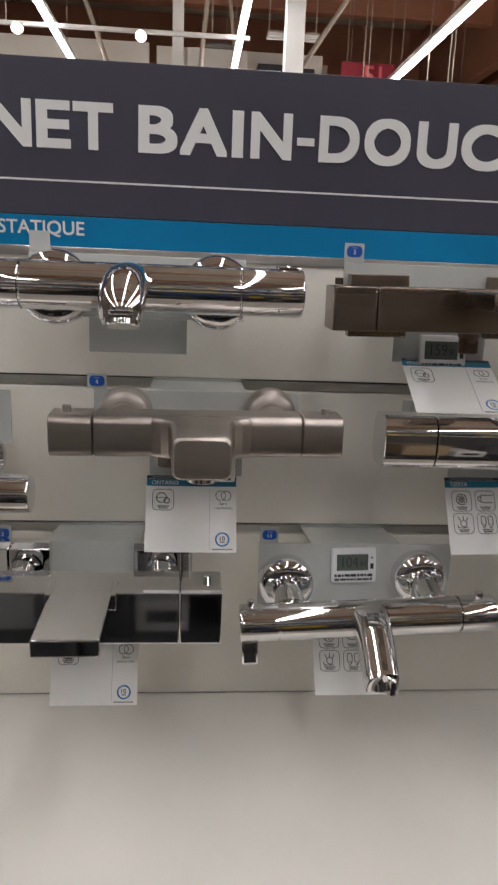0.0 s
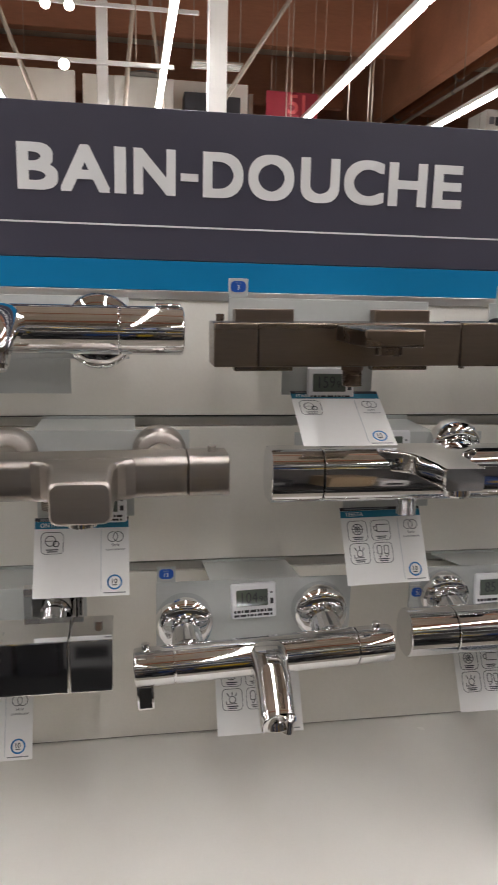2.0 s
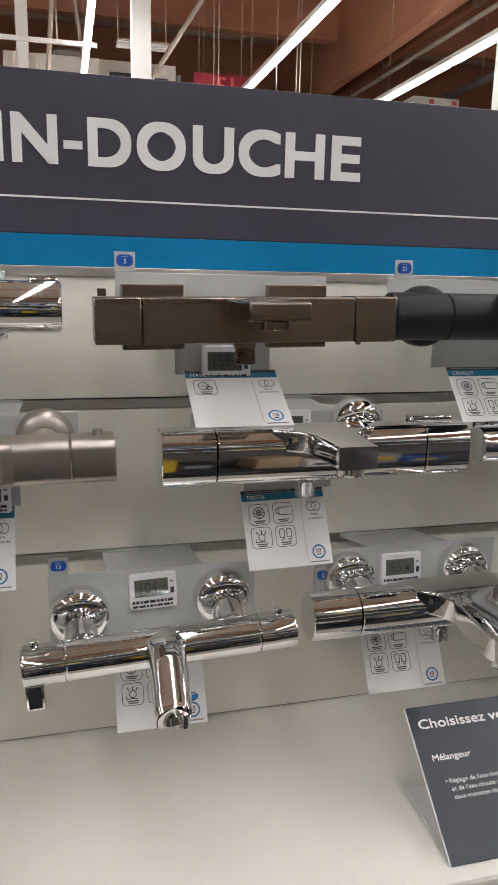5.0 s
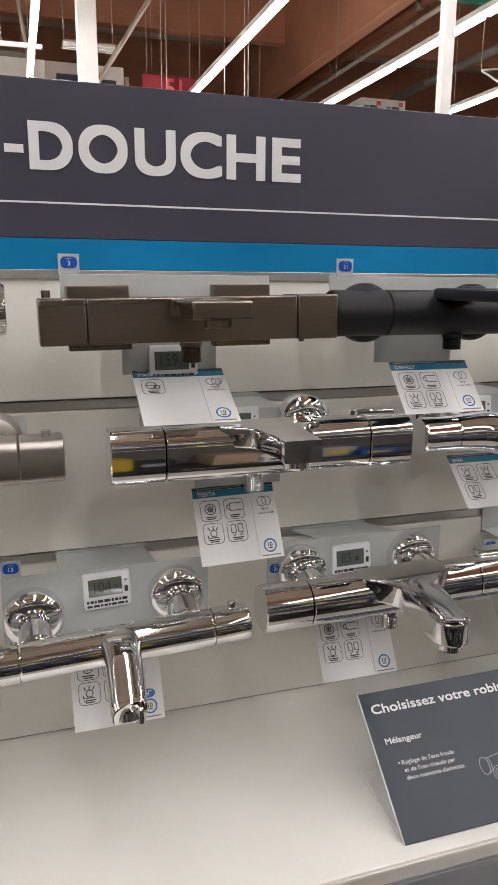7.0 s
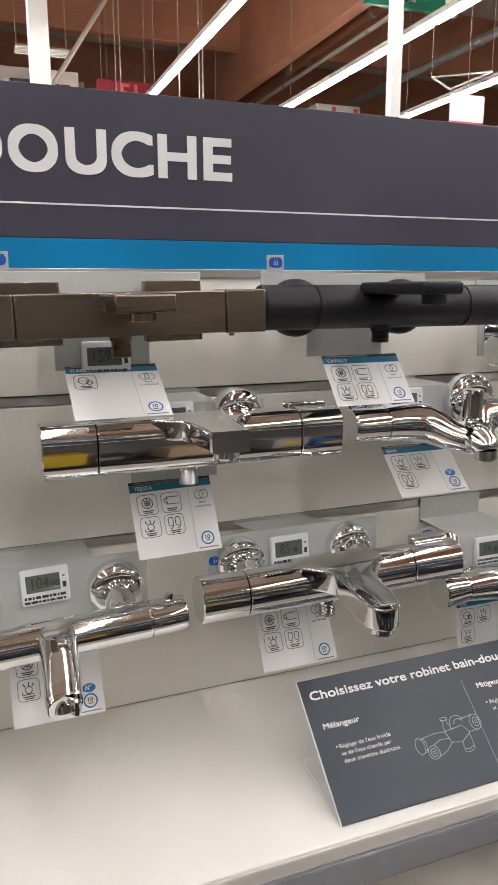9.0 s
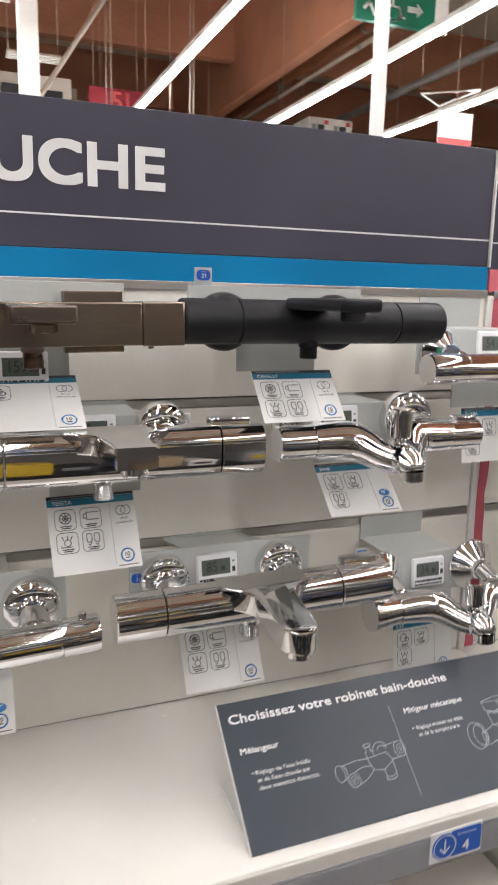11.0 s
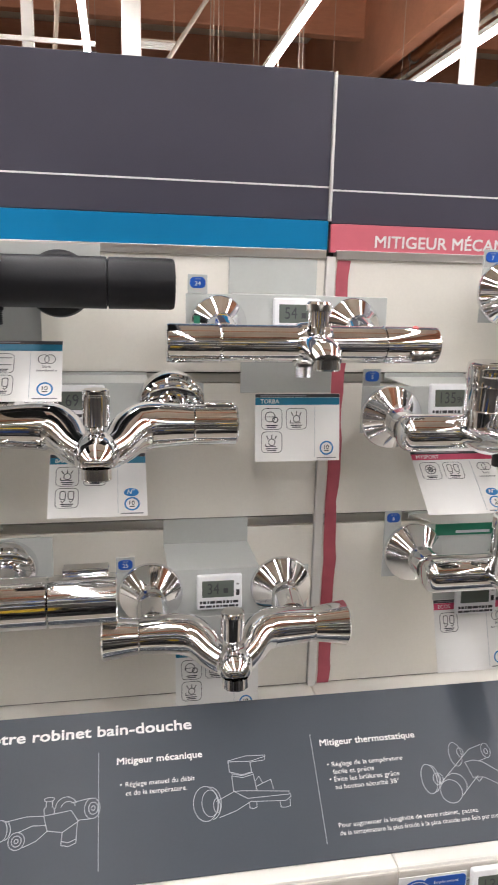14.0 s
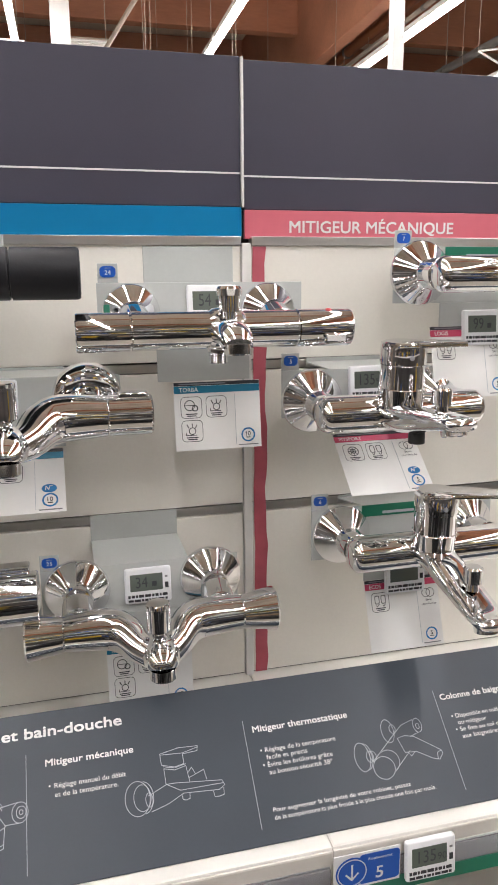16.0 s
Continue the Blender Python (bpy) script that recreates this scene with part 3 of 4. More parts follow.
def blade_tap(cx, z, label, w0, w1, j0, j1, wide, esc, ez, tip, tilt=0.0, blunt=True):
    """Flat-topped chrome bar tap with a tapering blade spout."""
    t = tap_at(cx, -0.165, z, label, tilt)
    top = wide / 2 + 0.004
    prof = [(y * (1.0 - 0.10 * (zz / wide - 0.1) ** 2), zz * (1 if zz < 0 else top / (wide / 2))) for y, zz in rrect(0.050, wide, 0.0165 if blunt else 0.0225, 8)]
    part("body", extrude_x(prof, j0, j1), CHROME, t)
    part("knob", extrude_x(prof, w0, j0 - 0.001), CHROME, t)
    part("knob", extrude_x(prof, j1 + 0.001, w1), CHROME, t)
    part("flow_stop", box(w1 - 0.055, w1 - 0.008, 0.004, 0.022, wide / 2 - 0.001, wide / 2 + 0.0095, 0.002), CHROME, t)
    feet(t, esc, ez, -0.165, 0.02, CHROME, 0.031, False)
    d, drop = tip
    deep = 0.021 if blunt else 0.026
    zone = lambda f: (top + 0.0004 - drop * f, top - deep - drop * f * 1.1)
    neck = taper([(-0.019, 0.002, 0.054, *zone(0.0)), (-0.052, 0.004, 0.0235, *zone(0.35))], 8, 2.4)
    blade = neck + [(-d + 0.020, 0.005, 0.0205, *zone(0.9))]
    if blunt:
        blade += [(-d + 0.003, 0.005, 0.0205, *zone(1.0)), (-d, 0.005, 0.0190, *zone(1.02))]
    else:
        for k in (15, 35, 50, 65, 78, 86):
            blade.append((-d + 0.020 - 0.020 * math.sin(radians(k)), 0.005, 0.0205 * math.cos(radians(k * 0.93)), top + 0.0004 - drop * (0.9 + 0.1 * k / 86) - 0.002 * (k / 86) ** 2, top - deep - drop))
    part("spout", loft_y([(0.012, 0.002, 0.055, top + 0.0004, top - 0.012)] + blade, 0.003), CHROME, t, "", 0.3)
    part("aerator", lathe([(0, 0.0135), (0.008, 0.0135), (0.010, 0.012)], (0.005, -d + 0.0175, top - deep - drop + 0.001), (0, 0, -1), 28), CHROME_WORN, t)
    threaded(t, -0.010, 0.0, -wide / 2 + 0.002, -wide / 2 - 0.019)
    return t


blade_tap(0.216, 1.4085, "polished chrome flat-topped bath tap with a blade spout", -0.163, 0.165, -0.108, 0.114, 0.052, (-0.08, 0.07), 0.016, (0.10, 0.001))
blade_tap(0.3865, 1.2245, "polished chrome bath tap with a long flat blade spout", -0.172, 0.171, -0.116, 0.101, 0.049, (-0.098, 0.054), 0.014, (0.12, 0.016), 0.5, False)


def gull_tap(cx, z, label, half, joint, r, esc, ez, y_axis, fwd, drop, knob_h, tilt=0.0, flare=1.0, bell=True):
    """Chrome tap whose two arms sweep forward into a low central spout."""
    t = tap_at(cx, y_axis, z, label, tilt)
    part("knob", lathe([(0, r * 0.92 * flare), (0.002, r * 1.0 * flare), (half - joint - 0.002, r), (half - joint, r * 0.93)], (-half, 0, 0), (1, 0, 0), 40), CHROME, t)
    part("knob", lathe([(0, r * 0.93), (0.002, r), (half - joint - 0.002, r * flare), (half - joint, r * 0.92 * flare)], (joint, 0, 0), (1, 0, 0), 40), CHROME, t)
    for s in (-1, 1):
        part("arm", sweep([(s * joint, 0, 0), (s * joint * 0.55, -0.001, 0.0), (s * joint * 0.36, -fwd * 0.16, -drop * 0.2), (s * joint * 0.2, -fwd * 0.52, -drop * 0.62), (0, -fwd * 0.85, -drop * 0.85)],
                          [(r, r), (r * 1.16, r * 1.16), (r * 1.10, r * 1.10), (r * 0.86, r * 0.86), (r * 0.7, r * 0.75)], 28, side=(0, 0, 1)), CHROME, t)
    part("spout", sweep([(0, -fwd * 0.45, -drop * 0.35), (0, -fwd * 0.75, -drop * 0.6), (0, -fwd * 0.97, -drop * 0.9), (0, -fwd * 1.03, -drop * 1.2)], [(r * 0.8, r * 0.6), (r * 1.0, r * 0.8), (r * 0.95, r * 0.8), (r * 0.75, r * 0.65)]), CHROME, t)
    part("aerator", lathe([(0, 0.0135), (0.010, 0.0135), (0.0115, 0.012)], (0, -fwd * 1.02, -drop * 1.15), (0, -0.1, -1), 28), CHROME_WORN, t)
    part("diverter", lathe([(0, 0.0095), (0.008, 0.0075), (0.0105, 0.0068), (0.0125, 0.0072), (0.0135, 0.0105), (0.0150, 0.0122), (knob_h - 0.006, 0.0124), (knob_h - 0.0055, 0.0116), (knob_h - 0.0045, 0.0116), (knob_h - 0.004, 0.0124), (knob_h - 0.001, 0.0120), (knob_h, 0.0105)], (0, -fwd * 0.62, -drop * 0.25), (0, 0, 1), 28), CHROME, t)
    feet(t, esc, ez, y_axis, r, CHROME, 0.037, bell)
    threaded(t, 0.0, -0.01, -r * 0.8, -r * 0.8 - 0.02)
    return t


g = gull_tap(0.5415, 1.4115, "polished chrome swept bath tap with central diverter knob", 0.138, 0.093, 0.0205, (-0.076, 0.077), 0.010, -0.165, 0.068, 0.022, 0.048, bell=False)
part("flow_stop", box(0.104, 0.134, -0.008, 0.008, 0.016, 0.0235, 0.002), CHROME, g)
gull_tap(0.674, 1.184, "polished chrome swept bath tap with flared knobs", 0.134, 0.094, 0.0188, (-0.079, 0.075), 0.016, -0.165, 0.058, 0.018, 0.044, 0.4, 1.28)

# chrome square waterfall tap
t = tap_at(-0.250, -0.165, 1.2205, "polished chrome square bath tap with a broad flat spout")
part("body", box(-0.100, 0.100, -0.0285, 0.0285, -0.028, 0.029, 0.0012), CHROME, t)
part("knob", box(-0.144, -0.1012, -0.0285, 0.0285, -0.028, 0.029, 0.0012), CHROME, t)
part("knob", box(0.1012, 0.144, -0.0285, 0.0285, -0.028, 0.029, 0.0012), CHROME, t)
part("spout", box(-0.031, 0.031, -0.125, 0.0, 0.0125, 0.0297, 0.0015), CHROME, t)
part("flange", box(-0.036, 0.036, -0.034, 0.0, 0.0125, 0.0295, 0.0012), CHROME, t)
part("button", rod((0.129, 0.006, 0.0285), (0.129, 0.006, 0.034), 0.0045, 16), CHROME, t)
part("aerator", rod((0, -0.10, 0.0125), (0, -0.10, 0.001), 0.009), CHROME_WORN, t)
for x in (-0.079, 0.078):
    part("escutcheon", box(x - 0.032, x + 0.032, 0.058, 0.070, -0.012, 0.050, 0.001), CHROME, t)
    union(t, x, 0.06, 0.01, 0.016, 0.0)

# chrome tee tap
t = tap_at(0.057, -0.165, 1.2075, "polished chrome round thermostatic bath tap with a slanted spout", 2.6)
bar(t, -0.142, 0.142, -0.099, 0.100, 0.0205)
feet(t, (-0.083, 0.077), 0.016, -0.165, 0.02, r=0.033, bell=False)
part("spout", sweep([(0, 0.004, 0.002), (0, -0.014, 0.0), (0, -0.026, -0.004), (-0.001, -0.050, -0.016), (-0.003, -0.076, -0.029), (-0.003, -0.079, -0.0305)], [(0.027, 0.0185), (0.0215, 0.0180), (0.0195, 0.0170), (0.0188, 0.0160), (0.0180, 0.0150), (0.0165, 0.0135)], 36, power=3.4), CHROME, t)
part("aerator", lathe([(0, 0.0125), (0.008, 0.0125), (0.0095, 0.011)], (-0.003, -0.070, -0.0335), (0, -0.25, -1), 24), CHROME_WORN, t)
part("flow_lever", box(-0.141, -0.122, -0.013, 0.006, -0.044, -0.015, 0.003), CHROME, t)
part("button", rod((-0.129, 0, 0.0195), (-0.129, 0, 0.027), 0.004, 16), CHROME, t)
part("button", rod((0.125, 0, 0.0195), (0.125, 0, 0.026), 0.0045, 16), CHROME, t)


def lever_tap(cx, z, label, esc, ez, body_r, cart_x, cart_top, tip_y, tip_z, sx=0.006, thin=1.0):
    t = tap_at(cx, -0.165, z, label)
    L, R = esc[0] - 0.018, esc[1] + 0.018
    part("body", lathe([(0, body_r * 0.45), (0.002, body_r * 0.72), (0.006, body_r * 0.92), (0.011, body_r), (R - L - 0.011, body_r), (R - L - 0.006, body_r * 0.92), (R - L - 0.002, body_r * 0.72), (R - L, body_r * 0.45)], (L, 0, 0), (1, 0, 0), 36), CHROME, t, "", 0.7)
    feet(t, esc, ez, -0.165, body_r, CHROME, 0.037)
    part("cartridge", lathe([(0, 0.018), (0.012, 0.0235), (0.03, 0.0245), (0.031, 0.0238), (cart_top, 0.0232)], (cart_x, -0.022, 0.0), (0, -0.06, 1), 40), CHROME, t)
    cap = part("handle", lathe([(0, 0.0232), (0.001, 0.0242), (0.019, 0.0242), (0.0225, 0.0232), (0.0238, 0.0205), (0.024, 0.015)], (cart_x, -0.022 - cart_top * 0.06, cart_top), (0, -0.06, 1), 40), CHROME, t)
    part("lever", sweep([(cart_x, -0.022, cart_top + 0.0195), (cart_x + 0.024, -0.034, cart_top + 0.0205), (cart_x + 0.058, -0.052, cart_top + 0.0215)], [(0.021, 0.0045), (0.018, 0.004), (0.013, 0.003)], 20, side=(0.45, 0.9, 0), power=3.5), CHROME, cap, "", 0.6)
    part("mark", rod((cart_x - 0.002, -0.046, cart_top + 0.008), (cart_x - 0.002, -0.0515, cart_top + 0.008), 0.0025, 12), GREYINK, cap)
    part("spout", sweep([(cart_x, 0.0, 0.004), (cart_x, -0.04, 0.0), (cart_x + sx * 0.6, -0.075, tip_z * 0.45), (cart_x + sx, tip_y + 0.02, tip_z * 0.9), (cart_x + sx, tip_y, tip_z), (cart_x + sx, tip_y - 0.005, tip_z - 0.0015)],
                        [(0.022, 0.0165 * thin), (0.022, 0.015 * thin), (0.0215, 0.0115 * thin), (0.0205, 0.0085 * thin), (0.0165, 0.0065), (0.006, 0.0025)], 28, power=2.6), CHROME, t)
    part("aerator", lathe([(0, 0.0125), (0.009, 0.0125), (0.010, 0.011)], (cart_x + sx, tip_y + 0.016, tip_z - 0.004), (0, -0.25, -1), 24), CHROME_WORN, t)
    part("diverter", lathe([(0, 0.007), (0.008, 0.006), (0.009, 0.0095), (0.024, 0.01), (0.026, 0.008)], (cart_x + sx, tip_y * 0.68, tip_z * 0.6 + 0.007), (0, 0, 1), 24), CHROME, t)
    part("hose_socket", rod((cart_x + 0.004, -0.055, -0.012), (cart_x + 0.004, -0.055, -0.024), 0.0085), RUBBER, t)
    return t


lever_tap(0.952, 1.400, "polished chrome single lever bath mixer with bell covers", (-0.079, 0.080), 0.004, 0.0205, -0.012, 0.055, -0.125, 0.007, 0.014)
lever_tap(1.084, 1.546, "polished chrome single lever bath mixer", (-0.080, 0.080), 0.002, 0.0195, 0.0, 0.055, -0.12, -0.01)
lever_tap(0.997, 1.2365, "polished chrome single lever bath mixer with a long drooping spout", (-0.084, 0.084), 0.0, 0.0208, -0.010, 0.054, -0.138, -0.032, 0.008, 0.8)


# ---- electronic price displays ----
def price_display(x0, z0, price, y=PLY - 0.002, w=0.0535, h=0.042, tilt=0.0):
    d = thing("price_display", (x0, y, z0), "white electronic shelf price display with a grey screen", "price display", "price displays")
    d.rotation_euler = (radians(-6), radians(tilt), 0)
    part("case", box(0, w, -0.0075, 0.0, 0, h, 0.003, seg=3), CASE, d)
    part("screen", box(0.006, w - 0.010, -0.0079, -0.007, h * 0.36, h - 0.007, 0.0004), SCREEN, d, "grey liquid crystal screen")
    if price:
        lettering("price", price, 0.0125, h * 0.46, h * 0.32, INK, d, (w - 0.016) * (0.36 if len(price) < 3 else 0.50), -0.0082)
        if len(price) == 3:
            lettering("cents", "90", w * 0.62, h * 0.47, h * 0.18, INK, d, None, -0.0082)
        else:
            part("cents", box(w * 0.58, w * 0.68, -0.0083, -0.0080, h * 0.48, h * 0.62), INK, d)
    part("side_mark", box(w - 0.0075, w - 0.0035, -0.0079, -0.0072, h * 0.40, h * 0.56), INK, d)
    part("side_icon", box(w - 0.0072, w - 0.0042, -0.0079, -0.0074, h * 0.70, h * 0.75), GREYINK, d)
    rows = bmesh.new()
    for row, (zz, hh) in enumerate(((0.185, 0.075), (0.075, 0.06))):
        u, k = 0.06, 0
        while u < 0.86:
            run = (0.05, 0.11, 0.07, 0.13, 0.04)[(k * 2 + row) % 5]
            box(w * u, w * min(u + run, 0.92), -0.0079, -0.0072, h * zz, h * (zz + hh), 0.0, rows)
            u, k = u + run + 0.022, k + 1
    part("small_print", rows, INK, d)
    return d


price_display(0.028, 1.2185, "104", tilt=-2)
price_display(0.331, 1.2190, "85", tilt=-1)
price_display(0.648, 1.1770, "34", tilt=0)
price_display(0.729, 1.4950, "54")
price_display(0.1075, 1.4720, "159", y=PLY - 0.004, tilt=0)
price_display(0.180, 1.4000, "95")
price_display(0.494, 1.4000, "69")
price_display(0.918, 1.4010, "135")
price_display(1.060, 1.4630, "99", y=PLY - 0.006)
price_display(0.966, 1.1580, "", y=PLY - 0.016)
price_display(-0.1445, 1.3425, "", y=PLY - 0.006, h=0.034)


# ---- product cards ----
def icon(bm, cx, cz, s, kind):
    ribbon([(cx + x, cz + z) for x, z in rrect(s, s, s * 0.2, 3)], 0.0006, bm, True)
    if kind == 0:
        ribbon(circle(cx, cz + s * 0.08, s * 0.27, n=14), 0.0009, bm, True)
        for a in range(4):
            c, d = s * 0.27 * math.cos(radians(45 * a)), s * 0.27 * math.sin(radians(45 * a))
            ribbon([(cx - c, cz + s * 0.08 - d), (cx + c, cz + s * 0.08 + d)], 0.0007, bm)
        ribbon(circle(cx, cz + s * 0.08, s * 0.13, n=10), 0.0009, bm, True)
    elif kind == 1:
        ribbon([(cx + x, cz + s * 0.1 + z) for x, z in ((s * 0.38, s * 0.18), (-s * 0.2, s * 0.18), (-s * 0.2, -s * 0.18), (s * 0.38, -s * 0.18))], 0.0009, bm)
        ribbon([(cx - s * 0.2 + x * s, cz + s * 0.1 + z * s) for x, z in ((0, 0.12), (-0.15, 0.08), (-0.15, -0.08), (0, -0.12))], 0.0009, bm)
    elif kind == 2:
        ribbon(circle(cx, cz, s * 0.16, n=12), 0.0009, bm, True)
        for dx, zz in ((-0.25, 0.3), (0.0, 0.34), (0.22, 0.28)):
            ribbon([(cx + dx * s, cz + zz * s), (cx + dx * s * 0.7, cz + 0.16 * s)], 0.0011, bm)
        ribbon([(cx - s * 0.3, cz - s * 0.08), (cx - s * 0.3, cz - s * 0.2), (cx + s * 0.2, cz - s * 0.2)], 0.0009, bm)
    elif kind == 3:
        for dx in (-0.18, 0.18):
            ribbon([(cx + dx * s + x * s, cz + 0.14 * s + z * s) for x, z in rrect(0.24, 0.42, 0.08, 2)], 0.0009, bm, True)
            ribbon([(cx + (dx - 0.06) * s, cz - 0.16 * s), (cx + dx * s, cz - 0.22 * s), (cx + (dx + 0.1) * s, cz - 0.1 * s)], 0.0009, bm)
    else:
        ribbon(circle(cx - s * 0.08, cz + s * 0.1, s * 0.24, n=14), 0.0009, bm, True)
        ribbon([(cx - s * 0.32, cz + s * 0.1), (cx + s * 0.16, cz + s * 0.1)], 0.0007, bm)
        ribbon(circle(cx + s * 0.17, cz - s * 0.04, s * 0.13, n=12), 0.0011, bm, True)
    for k in (0, 1):
        ribbon([(cx - s * (0.26 - 0.06 * k), cz - s * (0.31 + 0.09 * k)), (cx + s * (0.26 - 0.06 * k), cz - s * (0.31 + 0.09 * k))], s * 0.05, bm)


def product_card(x0, yt, zt, yb, zb, title, band, icons, years="10", serie=True, nf=False, w=0.100, yaw=0.0):
    L = math.hypot(yt - yb, zt - zb)
    c = thing("product_card", (x0, yb, zb), "white paper product card with %s title band, hanging under a tap" % ("blue" if band == BANDBLUE else "pink"), "card", "product cards")
    c.rotation_euler = (-math.asin((yt - yb) / L), 0, radians(yaw))
    # gently bowed sheet
    bm = bmesh.new()
    n = 8
    grid = [[bm.verts.new((w * i / n, 0.0, L * k / n)) for i in range(n + 1)] for k in range(n + 1)]
    for k in range(n):
        for i in range(n):
            bm.faces.new((grid[k][i], grid[k][i + 1], grid[k + 1][i + 1], grid[k + 1][i]))
    ext = bmesh.ops.extrude_face_region(bm, geom=list(bm.faces))
    bmesh.ops.translate(bm, verts=[v for v in ext["geom"] if isinstance(v, bmesh.types.BMVert)], vec=(0, 0.0004, 0))
    bmesh.ops.recalc_face_normals(bm, faces=bm.faces)
    part("sheet", bm, PAPER, c)
    part("band", box(0.0003, w - 0.0003, -0.0004, 0.0002, L - 0.0125, L - 0.0045), band, c, "coloured title band")
    part("top_strip", box(0.0003, w - 0.0003, -0.0004, 0.0002, L - 0.0042, L - 0.0003), INK, c)
    part("strip_print", box(0.006, w * 0.6, -0.0007, -0.0004, L - 0.0030, L - 0.0016), GREYINK, c)
    if title:
        lettering("title", title, 0.006, L - 0.0108, 0.0048, LETTER, c, None, -0.0007, 0.012)
    col = w * 0.70
    part("divider", box(col, col + 0.0004, -0.0003, 0.0002, 0.004, L - 0.015), LINEART, c)
    s = 0.0235
    for k, kind in enumerate(icons):
        bm = bmesh.new()
        icon(bm, 0.019 + (k % 2) * 0.0285, L - 0.0145 - s / 2 - 0.002 - (k // 2) * 0.0262, s, kind)
        part("pictogram", bm, INK, c).location = (0, -0.0004, 0)
    if serie:
        bm = ribbon(circle(w * 0.825, L - 0.023, 0.0055, n=18), 0.0007, None, True)
        ribbon(circle(w * 0.885, L - 0.023, 0.0055, n=18), 0.0007, bm, True)
        r = part("linked_ring", bm, INK, c)
        r.location = (0, -0.0004, 0)
        lettering("caption", "S\u00e9rie", w * 0.855, L - 0.0335, 0.0032, INK, c, None, -0.0004, 0.0, "CENTER")
        lettering("caption", "coordonn\u00e9e", w * 0.855, L - 0.0382, 0.0030, INK, c, None, -0.0004, 0.0, "CENTER")
    if nf:
        o = part("round_mark", sheet(circle(w * 0.84, 0.0285, 0.0078, 0.0050, 20), 0.0002), RINGBLUE, c)
        o.location = (0, -0.0003, 0)
        part("mark_print", ribbon([(w * 0.80, 0.0265), (w * 0.81, 0.031), (w * 0.835, 0.0265), (w * 0.845, 0.031), (w * 0.875, 0.031)], 0.0009, None, False, -0.0007), LETTER, c)
    if years:
        bz = 0.0145
        ring = part("ring", ribbon(circle(w * 0.845, bz, 0.0072, n=28), 0.0017, None, True), RINGBLUE, c, "blue ring printed round a number")
        ring.location = (0, -0.0004, 0)
        lettering("years", years, w * 0.845, bz - 0.0014, 0.0052, INK, c, None, -0.0004, 0.014, "CENTER")
        part("years_print", box(w * 0.82, w * 0.87, -0.0004, 0.0001, bz - 0.0035, bz - 0.0025), INK, c)
        part("code_print", box(w * 0.73, w * 0.96, -0.0004, 0.0001, 0.0028, 0.0040), GREYINK, c)
    return c


product_card(-0.190, -0.094, 1.347, -0.138, 1.272, "ONTARIO", BANDBLUE, (4,), w=0.101)
product_card(0.089, -0.0945, 1.487, -0.170, 1.4405, "ITASCA", BANDBLUE, (4,), w=0.101)
product_card(0.1555, -0.094, 1.350, -0.136, 1.2705, "TEESTA", BANDBLUE, (0, 1, 2, 3), yaw=3)
product_card(0.3985, -0.094, 1.488, -0.142, 1.432, "CAVALLY", BANDBLUE, (0, 1, 2, 3), w=0.107)
product_card(0.488, -0.094, 1.366, -0.150, 1.312, "BANI", BANDBLUE, (2, 2, 3), nf=True, serie=False, w=0.102)
product_card(0.7115, -0.0955, 1.432, -0.106, 1.3565, "TORBA", BANDBLUE, (4, 2, 2), serie=False, w=0.098)
product_card(-0.298, -0.094, 1.156, -0.130, 1.078, "", BANDBLUE, (4,))
product_card(0.0085, -0.094, 1.176, -0.145, 1.0985, "", BANDBLUE, (0, 1, 2, 3), nf=True, serie=False)
product_card(0.3065, -0.094, 1.178, -0.138, 1.1010, "CAVALLY", BANDBLUE, (0, 1, 2, 3), w=0.102)
product_card(0.6235, -0.094, 1.128, -0.106, 1.042, "RIZE", BANDBLUE, (4, 2, 2), serie=False)
product_card(0.9455, -0.094, 1.170, -0.124, 1.0865, "ECOS", BANDPINK, (3,), years="5")
product_card(0.8995, -0.094, 1.362, -0.160, 1.305, "MYSPORT", BANDPINK, (0, 3), years="5", nf=True, w=0.102)
product_card(1.020, -0.0945, 1.486, -0.118, 1.403, "LOGIS", BANDPINK, (3,), years="5")
for x0, z0 in ((1.036, 1.5635), (0.940, 1.2560)):
    gl = thing("brand_plate", (x0, PLY - 0.0012, z0), "dark green plastic plate with pale markings on a bracket", "label", "green plates")
    part("plate", box(0, 0.085, -0.002, 0.0, 0, 0.0145, 0.0005), GREEN, gl)
    part("mark", ribbon([(0.028, 0.0045), (0.070, 0.0045)], 0.0035, None, False, -0.0023), LINEART, gl)

# ---- information lectern on the shelf ----
LX0, LX1, LL = 0.325, 1.325, 0.1570
ANG = math.degrees(math.atan2(0.119, 0.1025))
lec = thing("information_lectern", (LX0, -0.3125, CR + 0.0015), "dark slate slanted information board with white text, standing on a shelf", "sign")
lec.rotation_euler = (radians(-ANG), 0, 0)
LW = LX1 - LX0
part("board", box(0, LW, 0.0, 0.0028, 0.0, LL, 0.0006), LECTERN, lec)
part("rim", box(-0.0008, 0.0, 0.0003, 0.0026, 0.0, LL), LETTER, lec, "pale cut edge")
foot = part("foot", box(0.002, LW - 0.002, 0.0, 0.002, 0.0, 0.105, 0.0005), PAPER, lec, "white folded foot lying on the shelf")
foot.rotation_euler = (radians(-(90 - ANG) + 6), 0, 0)
foot.location = (0, 0.0035, 0.0)


def lt(words, u, v, cap, width=None, bold=0.0, mt=LETTER):
    return lettering("text", words, u, v, cap, mt, lec, width, -0.0005, bold)


